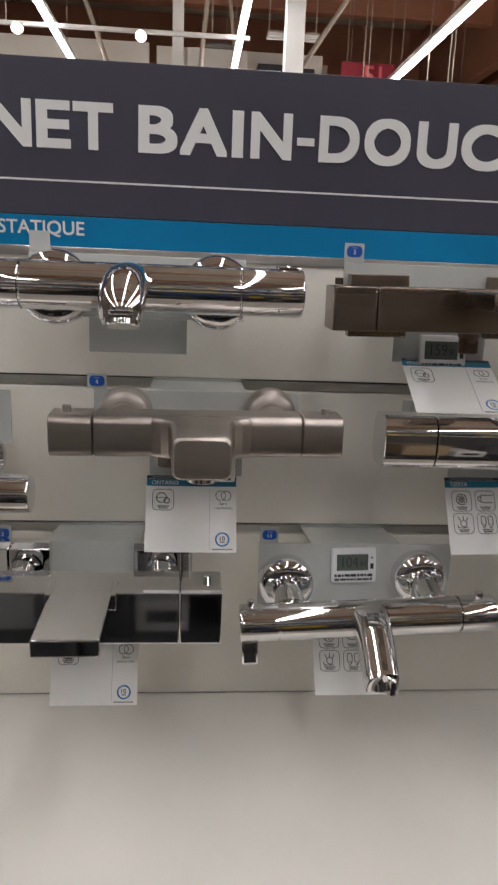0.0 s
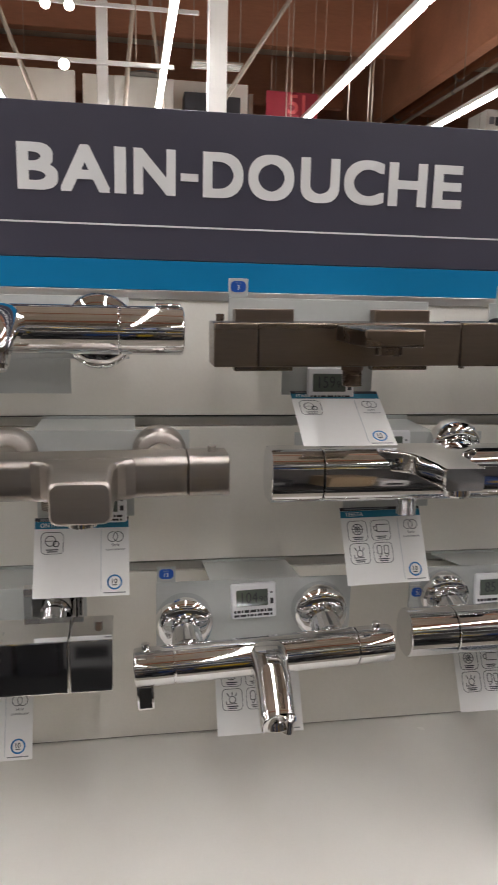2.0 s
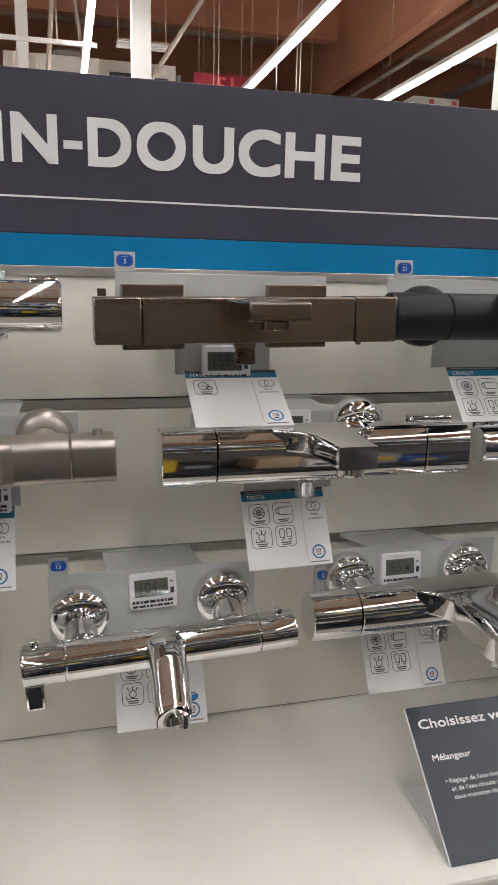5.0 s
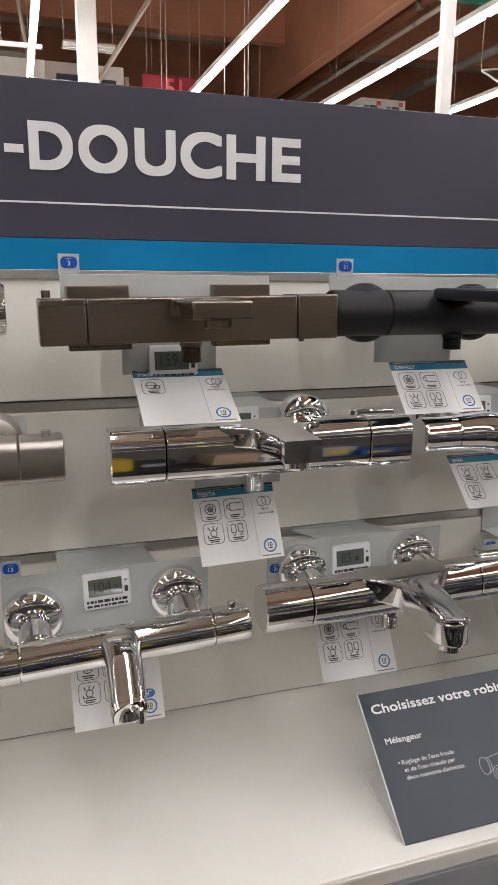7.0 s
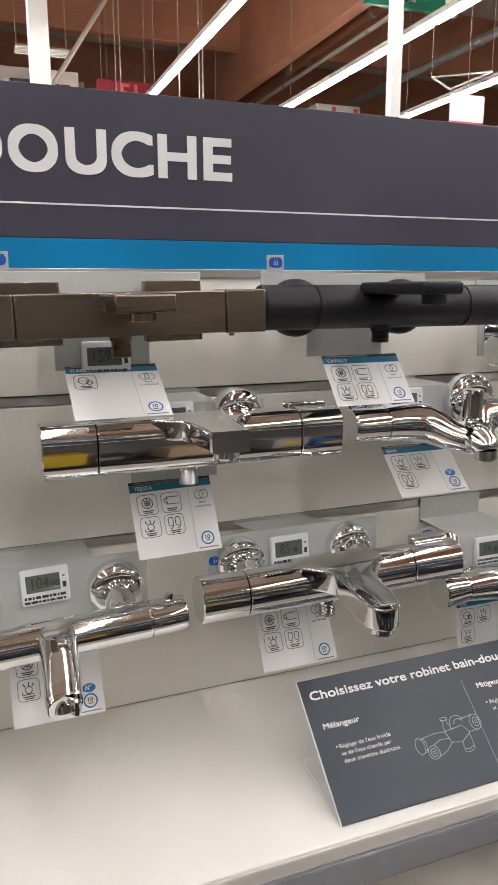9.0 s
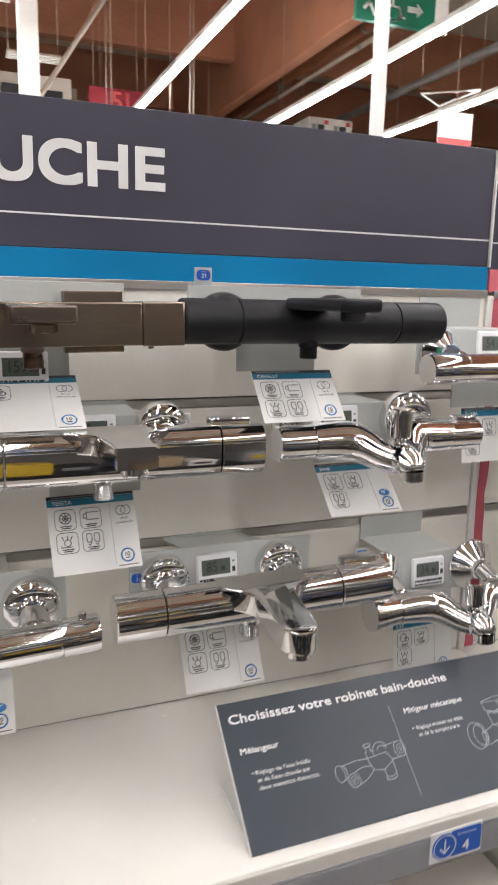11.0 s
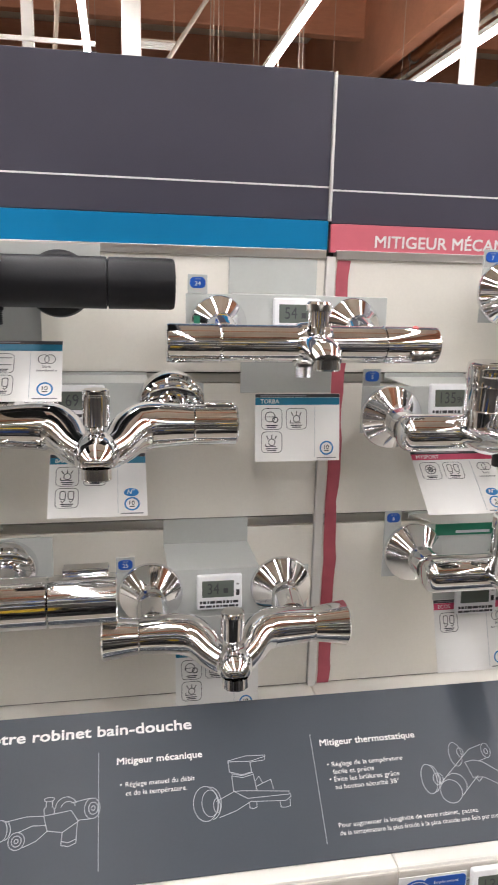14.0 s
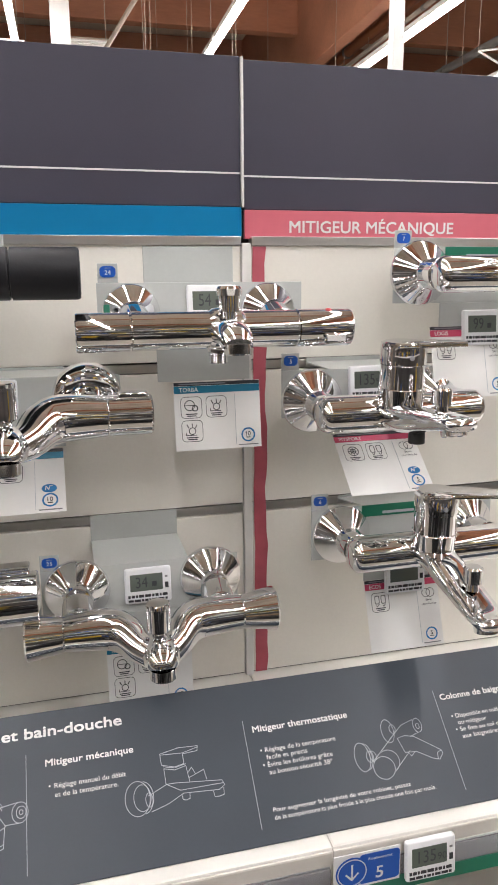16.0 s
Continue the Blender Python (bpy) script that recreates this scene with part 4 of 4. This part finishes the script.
def bullet(u, v):
    part("bullet", sheet(circle(u, v, 0.0009, n=10), 0.0002), LETTER, lec).location = (0, -0.0005, 0)


lt("Choisissez votre robinet bain-douche", 0.010, 0.1325, 0.0105, 0.296, 0.03)
lt("M\u00e9langeur", 0.0145, 0.0985, 0.0066, 0.046, 0.025)
for k, w in enumerate(("R\u00e9glage de l'eau froide", "et de l'eau chaude par", "deux manettes distinctes.")):
    lt(w, 0.026, 0.0750 - 0.0080 * k, 0.0048, (0.066, 0.064, 0.073)[k])
bullet(0.0225, 0.0775)
lt("Mitigeur m\u00e9canique", 0.230, 0.1040, 0.0066, 0.085, 0.025)
for k, w in enumerate(("R\u00e9glage manuel du d\u00e9bit", "et de la temp\u00e9rature.")):
    lt(w, 0.238, 0.0830 - 0.0080 * k, 0.0048, (0.068, 0.060)[k])
bullet(0.2335, 0.0855)
lt("Mitigeur thermostatique", 0.439, 0.1040, 0.0066, 0.105, 0.025)
for k, w in enumerate(("R\u00e9glage de la temp\u00e9rature", "facile et pr\u00e9cis", "\u00c9vite les br\u00fblures gr\u00e2ce", "au bouton s\u00e9curit\u00e9 38\u00b0")):
    lt(w, 0.448, 0.0830 - 0.0072 * k, 0.0048, (0.077, 0.044, 0.070, 0.068)[k])
bullet(0.444, 0.0855)
bullet(0.444, 0.0711)
lt("Pour augmenter la long\u00e9vit\u00e9 de votre robinet, passez", 0.4445, 0.0270, 0.0044, 0.148)
lt("de la temp\u00e9rature la plus froide \u00e0 la plus chaude une fois par mois.", 0.4445, 0.0200, 0.0044, 0.174)
lt("Colonne de baignoire", 0.656, 0.1060, 0.0066, 0.093, 0.025)
for k, w in enumerate(("Disponible en m\u00e9langeur", "ou mitigeur", "Se fixe au sol et est", "aux baignoires en")):
    lt(w, 0.667, 0.0850 - 0.0072 * k, 0.0048, (0.072, 0.035, 0.062, 0.055)[k])
bullet(0.663, 0.0875)
bullet(0.663, 0.0731)
for u in (0.212, 0.430, 0.650):
    part("rule", ribbon([(u, 0.014), (u, 0.117)], 0.0005, None, False, -0.0004), LINEART, lec)


def art(name, lines, u, v, k, kz):
    bm = bmesh.new()
    for pts, closed in lines:
        ribbon([(u + x * k, v + z * kz) for x, z in pts], 0.0006, bm, closed)
    part(name, bm, LINEART, lec, "thin pale line drawing of a tap").location = (0, -0.0005, 0)


art("drawing", [(circle(0.07, 0.24, 0.06, 0.11, 20), True), (circle(0.11, 0.24, 0.05, 0.095, 16, -90, 90), False), (circle(0.22, 0.12, 0.075, 0.09, 20), True), (circle(0.22, 0.12, 0.045, 0.055, 16), True), (circle(0.22, 0.12, 0.018, 0.022, 10), True),
                ([(0.12, 0.33), (0.30, 0.36), (0.46, 0.35)], False), ([(0.24, 0.21), (0.36, 0.26), (0.48, 0.25)], False), ([(0.28, 0.05), (0.40, 0.10), (0.50, 0.19)], False),
                ([(0.46, 0.35), (0.72, 0.38), (0.79, 0.26), (0.64, 0.16), (0.50, 0.19)], True), ([(0.64, 0.16), (0.63, 0.03), (0.70, 0.01), (0.77, 0.04), (0.78, 0.25)], False), ([(0.63, 0.07), (0.70, 0.05), (0.77, 0.08)], False),
                ([(0.47, 0.36), (0.46, 0.42), (0.48, 0.44), (0.48, 0.50)], False), ([(0.56, 0.37), (0.56, 0.42), (0.54, 0.44), (0.54, 0.50)], False), (circle(0.51, 0.52, 0.05, 0.022, 14), True)], 0.116, 0.036, 0.098, 0.082)
art("drawing_detail", [(circle(0.67, 0.42, 0.10, 0.11, 14, 20, 180), False), (circle(0.69, 0.40, 0.07, 0.08, 12, 20, 160), False), ([(0.72, 0.46), (0.90, 0.49)], False), ([(0.79, 0.27), (0.91, 0.27)], False),
                       (circle(0.92, 0.38, 0.075, 0.11, 20), True), (circle(0.93, 0.38, 0.045, 0.065, 16), True), (circle(0.93, 0.38, 0.018, 0.026, 10), True)], 0.116, 0.036, 0.098, 0.082)
art("drawing", [(circle(0.123, 0.16, 0.123, 0.17, 26), True), (circle(0.17, 0.16, 0.11, 0.16, 18, -80, 80), False), (circle(0.17, 0.16, 0.085, 0.13, 20), True), (circle(0.235, 0.13, 0.035, 0.07, 14), True),
                ([(0.23, 0.17), (0.42, 0.25), (0.50, 0.25), (0.98, 0.20), (1.0, 0.147), (0.94, 0.11), (0.58, 0.136), (0.42, 0.06), (0.25, 0.013)], False), ([(0.42, 0.25), (0.55, 0.17), (0.98, 0.17)], False),
                ([(0.877, 0.105), (0.885, 0.05), (0.93, 0.045), (0.98, 0.055), (0.985, 0.12)], False), ([(0.56, 0.13), (0.565, 0.075), (0.60, 0.065), (0.635, 0.075), (0.64, 0.125)], False)], 0.303, 0.046, 0.098, 0.092)
art("drawing_detail", [([(0.415, 0.255), (0.41, 0.41), (0.52, 0.38), (0.635, 0.405), (0.654, 0.24)], False), ([(0.41, 0.43), (0.52, 0.40), (0.635, 0.425)], False),
                       ([(0.385, 0.565), (0.39, 0.45), (0.52, 0.41), (0.62, 0.43), (0.615, 0.53), (0.77, 0.54), (0.78, 0.59), (0.577, 0.60)], True), ([(0.385, 0.555), (0.615, 0.54), (0.77, 0.575)], False),
                       ([(0.654, 0.28), (0.81, 0.337), (0.827, 0.238)], False), ([(0.654, 0.34), (0.69, 0.38), (0.72, 0.31)], False)], 0.303, 0.046, 0.098, 0.092)
art("drawing", [(circle(0.08, 0.24, 0.085, 0.155, 24), True), (circle(0.12, 0.24, 0.07, 0.14, 16, -90, 90), False), (circle(0.165, 0.23, 0.04, 0.06, 12), True), (circle(0.20, 0.23, 0.035, 0.055, 12), True),
                (circle(0.44, 0.47, 0.07, 0.13, 22), True), (circle(0.50, 0.485, 0.035, 0.05, 12), True), (circle(0.29, 0.09, 0.12, 0.12, 24), True), ([(0.18, 0.17), (0.61, 0.51)], False), ([(0.41, 0.04), (0.63, 0.22)], False),
                (circle(0.36, 0.15, 0.12, 0.12, 14, -60, 120), False)], 0.541, 0.040, 0.098, 0.092)
art("drawing_detail", [([(0.61, 0.51), (0.76, 0.55)], False), (circle(0.80, 0.48, 0.05, 0.08, 18), True), ([(0.68, 0.37), (0.79, 0.40)], False), (circle(0.80, 0.47, 0.02, 0.03, 10), True),
                       ([(0.526, 0.375), (0.62, 0.39), (0.72, 0.365), (0.985, 0.17), (0.99, 0.13), (0.935, 0.075), (0.86, 0.10), (0.70, 0.20), (0.57, 0.21)], True), ([(0.985, 0.17), (0.93, 0.15), (0.92, 0.08)], False), ([(0.60, 0.21), (0.63, 0.16), (0.68, 0.20)], False)], 0.541, 0.040, 0.098, 0.092)


# ---- tags on the price rails and stock below ----
def place_tag(x0, z0, number):
    t = thing("position_tag", (x0, SY - 0.0085, z0), "blue and white shelf position tag with a downward arrow", "tag", "position tags")
    part("sheet", box(0, 0.069, -0.0006, 0.0006, 0, 0.0385, 0.0002), LETTER, t)
    part("blue_field", sheet([(0.047 + x, 0.0195 + z) for x, z in rrect(0.042, 0.033, 0.004, 4)], 0.0003), TAGBLUE, t).location = (0, -0.0011, 0)
    part("disc", sheet(circle(0.0185, 0.0185, 0.0165, n=32), 0.0004), TAGBLUE, t).location = (0, -0.0012, 0)
    part("disc_ring", ribbon(circle(0.0185, 0.0185, 0.0145, n=32), 0.0012, None, True, -0.0016), LETTER, t)
    part("arrow", ribbon([(0.0185, 0.027), (0.0185, 0.0115)], 0.002, ribbon([(0.0125, 0.017), (0.0185, 0.0105), (0.0245, 0.017)], 0.002, None, False, -0.0016), False, -0.0016), LETTER, t)
    lettering("number", number, 0.047, 0.0075, 0.0135, LETTER, t, None, -0.0016, 0.02, "CENTER")
    lettering("caption", "Emplacement", 0.0475, 0.0290, 0.0034, LETTER, t, None, -0.0016, 0.0, "CENTER")


place_tag(0.527, 0.9625, "4")
place_tag(0.8155, 0.9685, "5")
price_display(0.8885, 0.9660, "135", y=SY - 0.009)
gs = thing("shelf_strip", (1.0, SY - 0.0065, 0.958), "dark green printed strip in a price rail", "label")
part("strip", box(-0.155, 0.3, -0.0008, 0.0008, -0.004, 0.012), GREEN, gs)

random.seed(4)
xk = -0.49
while xk < 1.9:
    w = random.choice((0.17, 0.21, 0.26))
    h = random.choice((0.22, 0.26, 0.30))
    bx = thing("carton", (xk, SY + 0.01 + random.uniform(0, 0.03), 0.60), "plain white cardboard product carton on a stock shelf", "carton", "cartons")
    part("body", box(0.002, w - 0.004, 0.0, 0.24, 0.0, h, 0.002), CARTON, bx)
    part("flap", box(0.004, w - 0.006, 0.0, 0.118, h, h + 0.0012), CARTON, bx)
    part("seal", box(w * 0.2, w * 0.8, -0.0006, 0.0, h * 0.55, h * 0.8), PAPER, bx, "pale printed sticker")
    xk += w + 0.004

# ---- beyond the gondola ----
st = structure(new("partition"), "white partition panels of the next aisle", "partition")
part("panel", box(-11.0, -0.84, 10.64, 10.74, 0.0, 4.72, 0.008), CREAM, st)
part("panel", box(-0.73, 1.71, 10.64, 10.74, 0.0, 4.69, 0.008), CREAM, st)
part("end_bracket", box(1.725, 1.79, 10.64, 10.72, 2.6, 4.57, 0.006), ALU, st)
for x0, x1, z1, m in ((-0.27, 0.56, 4.55, CARTON), (0.71, 1.10, 4.40, INK), (1.22, 1.52, 4.37, INK)):
    bx = thing("stock_box", ((x0 + x1) / 2, 10.3, 0), "tall stock box standing in a far aisle", "box", "boxes behind")
    part("body", box((x0 - x1) / 2, (x1 - x0) / 2, -0.2, 0.2, 0, z1, 0.008), m, bx)
cb = thing("cable_coil", (0.16, 10.2, 4.55), "small coil of blue-grey cable on a tall box", "cable")
part("coil", lathe([(0, 0.10), (0.02, 0.26), (0.05, 0.24), (0.07, 0.10)], (0, 0, 0), (0, 0, 1), 24), PIPEG, cb)
sb = thing("white_box", (6.43, 11.46, 0), "tall white packed box with red and black marks", "box")
part("body", box(-0.44, 0.44, 0, 0.7, 0, 4.81, 0.012), CARTON, sb)
for k in range(2):
    part("red_mark", box(-0.14 + k * 0.44, -0.05 + k * 0.44, -0.003, 0.0, 4.70, 4.77), REDLT, sb)
    part("black_mark", box(-0.27 + k * 0.44, -0.13 + k * 0.44, -0.003, 0.0, 4.55, 4.69), INK, sb)
    part("grey_mark", box(-0.38 + k * 0.44, -0.29 + k * 0.44, -0.003, 0.0, 4.57, 4.69), GREYINK, sb)
for x, y, r in ((-0.36, 8.0, 0.062), (0.71, 6.08, 0.082), (2.495, 3.19, 0.034)):
    ps = thing("sign_post", (x, y, 0), "white painted square steel post rising to the roof", "post", "posts")
    part("shaft", box(-r, r, -r, r, 0.02, 6.98, 0.006), STEELW, ps)
    part("base_plate", box(-r * 2, r * 2, -r * 2, r * 2, 0.0, 0.02, 0.002), STEELW, ps)
for y, z0, x1, spots in ((7.0, 3.82, 0.38, (-0.70, -1.88)), (7.6, 4.55, 0.68, (-0.92, -0.68))):
    tr = thing("spot_track", (0, y, z0), "white spotlight track hanging from the roof, lights on", "spot track", "spot tracks")
    part("track", box(-5.0, x1, -0.02, 0.02, -0.02, 0.02, 0.004), STEELW, tr)
    for x in (-4, -2, 0):
        part("hanger", rod((x, 0, 0.02), (x, 0, 6.98 - z0), 0.006, 8), RODM, tr)
    for x in spots + (-3.6,):
        hd = part("spot_head", lathe([(0, 0.03), (0.02, 0.05), (0.12, 0.055), (0.14, 0.05)], (x, 0, -0.04), (0.06, -1, -0.30), 20), STEELW, tr)
        part("spot_glass", lathe([(0, 0.049), (0.004, 0.047)], (x + 0.0081, -0.1345, -0.0804), (0.06, -1, -0.30), 20), SPOTM, hd)
for p0, p1, r in (((-2.40, 8, 7.0), (-0.92, 8, 3.2), 0.026), ((3.15, 8, 7.0), (0.62, 8, 3.2), 0.026), ((0.20, 8, 7.0), (-0.16, 8, 3.2), 0.026), ((-0.12, 8, 7.0), (0.38, 8, 3.2), 0.02)):
    tagged(part("roof_brace", rod(p0, p1, r, 12), RODM), "beige slanted steel brace under the roof", "brace", "braces")
for x, y in ((1.55, 7.0), (1.60, 7.0), (2.22, 7.0), (2.44, 7.0), (2.48, 7.0)):
    tagged(part("hanging_wire", rod((x, y, 3.2), (x, y, 6.98), 0.004, 6), RODM), "thin steel wire hanging from the roof", "wire", "wires")
for x, z, r, m, lb in ((5.42, 5.50, 0.085, PIPEG, "grey round service pipe along the roof"), (5.70, 5.48, 0.085, PIPEO, "rust coloured service pipe along the roof"), (5.62, 5.20, 0.035, RODM, "thin beige conduit along the roof"), (7.6, 5.3, 0.07, PIPEG, "grey round service pipe along the roof")):
    pp = thing("service_pipe", (x, 0, z), lb, "pipe", "pipes")
    part("tube", rod((0, -8, 0), (0, 30, 0), r, 20), m, pp)
    for yy in range(-6, 30, 3):
        part("clamp", rod((0, yy, 0), (0, yy + 0.08, 0), r * 1.18, 16), PIPEG, pp)
    for yy in range(-6, 30, 6):
        part("hanger", rod((0, yy, r), (0, yy, 6.98 - z), 0.008, 6), RODM, pp)
# vent grille on the roof
vg = thing("roof_grille", (0.98, 8.3, 4.30), "pale louvred ventilation grille under the roof", "grille")
part("frame", box(-0.3, 0.3, 0, 0.3, -0.02, 0.0), RODM, vg)
for k in range(4):
    part("slat", box(-0.29, 0.29, 0.02 + k * 0.07, 0.06 + k * 0.07, -0.03, -0.02), STEELW, vg)
for x in (-0.28, 0.28):
    part("hanger", rod((x, 0.15, 0), (x, 0.15, 2.68), 0.006, 6), RODM, vg)
# hanging signs
rb = thing("aisle_banner", (2.04, 9.0, 4.20), "dark red hanging aisle banner with lighter digits", "banner")
part("cloth", box(-0.345, 0.345, -0.005, 0.005, -0.6, 0.0, 0.002), REDM, rb)
for k, dg in enumerate("51"):
    lettering("digit", dg, -0.05 + 0.19 * k, -0.26, 0.24, REDLT, rb, None, -0.008, 0.02)
for x in (-0.28, 0.28):
    part("cord", rod((x, 0, 0), (x, 0, 2.78), 0.004, 6), RODM, rb)
wb = thing("white_banner", (5.13, 6.0, 3.60), "white hanging banner with a red lower edge", "banner")
part("cloth", box(-0.22, 0.22, -0.004, 0.004, -0.32, 0.0, 0.002), LETTER, wb)
part("red_edge", box(-0.22, 0.22, -0.006, -0.004, -0.5, -0.27), REDLT, wb)
part("cord", rod((0, 0, 0), (0, 0, 3.38), 0.004, 6), RODM, wb)
tf = thing("wire_hanger", (5.07, 6.18, 3.79), "white triangular wire sign hanger", "hanger")
bm = bmesh.new()
for a, b in (((-0.28, 0, 0), (0.50, 0, 0.13)), ((0.50, 0, 0.13), (-0.04, 0, -0.1)), ((-0.04, 0, -0.1), (-0.28, 0, 0))):
    rod(a, b, 0.011, 10, bm)
part("loop", bm, STEELW, tf)
for x, z in ((-0.28, 0.0), (0.50, 0.13)):
    part("cord", rod((x, 0, z), (x, 0, 3.19), 0.004, 6), RODM, tf)
ex = thing("exit_sign", (3.88, 5.2, 4.155), "green hanging emergency exit sign with white symbols", "exit sign")
part("box", box(-0.475, 0.475, -0.03, 0.03, -0.145, 0.145, 0.006), GREEN, ex)
part("end_cap", box(0.335, 0.476, -0.033, 0.033, -0.146, 0.146, 0.004), STEELW, ex)
part("wheel", ribbon(circle(-0.1, -0.05, 0.062, n=22, a0=120, a1=400), 0.016, None, False, -0.034), LETTER, ex)
part("seat_symbol", ribbon([(-0.115, 0.07), (-0.115, 0.0), (-0.05, 0.0), (-0.02, -0.08), (0.01, -0.08)], 0.02, None, False, -0.034), LETTER, ex)
part("head_symbol", sheet(circle(-0.115, 0.098, 0.02, n=16), 0.002), LETTER, ex).location = (0, -0.034, 0)
part("arrow", ribbon([(0.06, 0.0), (0.15, 0.0)], 0.05, None, False, -0.034), LETTER, ex)
part("arrow_head", sheet([(0.14, 0.06), (0.14, -0.06), (0.205, 0.0)], 0.002), LETTER, ex).location = (0, -0.034, 0)
part("door_symbol", ribbon([(-0.42, 0.09), (-0.36, 0.03), (-0.30, 0.09)], 0.025, ribbon([(-0.40, -0.05), (-0.35, 0.0), (-0.30, -0.09)], 0.03, None, False, -0.034), False, -0.034), LETTER, ex)
for x in (-0.4, 0.4):
    part("cord", rod((x, 0, 0.145), (x, 0, 2.82), 0.005, 6), RODM, ex)

# the gondola across the aisle, seen only in the chrome
structure(part("wall_aisle", box(-9, 11, -2.40, -2.25, 0.0, 2.3, 0.01), mat("aisle_wall", (0.14, 0.13, 0.125), 0.5, 0.0, 0.35, 1.3, 0.05, 20)), "dark plain display wall across the aisle", "wall")
random.seed(11)
TINTS = [mat("pack_" + n, c, 0.5, 0.0, 0.1) for n, c in (("white", (0.62, 0.60, 0.57)), ("blue", (0.02, 0.06, 0.20)), ("yellow", (0.42, 0.28, 0.02)), ("dark", (0.02, 0.02, 0.024)), ("black", (0.014, 0.014, 0.015)), ("charcoal", (0.045, 0.045, 0.05)), ("grey", (0.22, 0.22, 0.22)), ("brown", (0.32, 0.23, 0.14)))]
fb = thing("facing_plinth", (0.3, -2.0, 0.0), "black steel base plinth across the aisle", "plinth")
part("plinth", box(-3.2, 3.2, -0.25, 0.2, 0.0, 0.22, 0.004), RUBBER, fb)
for z in (0.25, 0.72, 1.36, 1.80):
    fs = thing("facing_shelf", (0.3, -2.0, z), "%s steel shelf board across the aisle" % ("white" if z > 1.0 else "black"), "shelf", "facing shelves")
    part("board", box(-3.2, 3.2, -0.25, 0.2, -0.03, 0.0, 0.003), STEELW if z > 1.0 else RUBBER, fs)
    part("bracket_arm", box(-3.2, -3.17, -0.25, 0.2, -0.08, -0.03), STEELW, fs)
    x = -2.8
    while x < 3.3:
        w, h, d = random.uniform(0.10, 0.24), random.uniform(0.12, 0.30), random.uniform(0.2, 0.35)
        pk = thing("facing_pack", (x, -2.23, z), "plain packed product box across the aisle", "box", "facing packs")
        tint = random.choice(TINTS[:4] + TINTS[5:] if z > 0.7 else TINTS[3:7])
        part("body", box(0, w, 0, d, 0, h, 0.004), tint, pk)
        part("panel_print", box(w * 0.2, w * 0.8, d, d + 0.001, h * 0.3, h * 0.7), random.choice(TINTS if z > 0.7 else TINTS[3:7]), pk)
        x += w + random.choice((0.01, 0.02, 0.12))
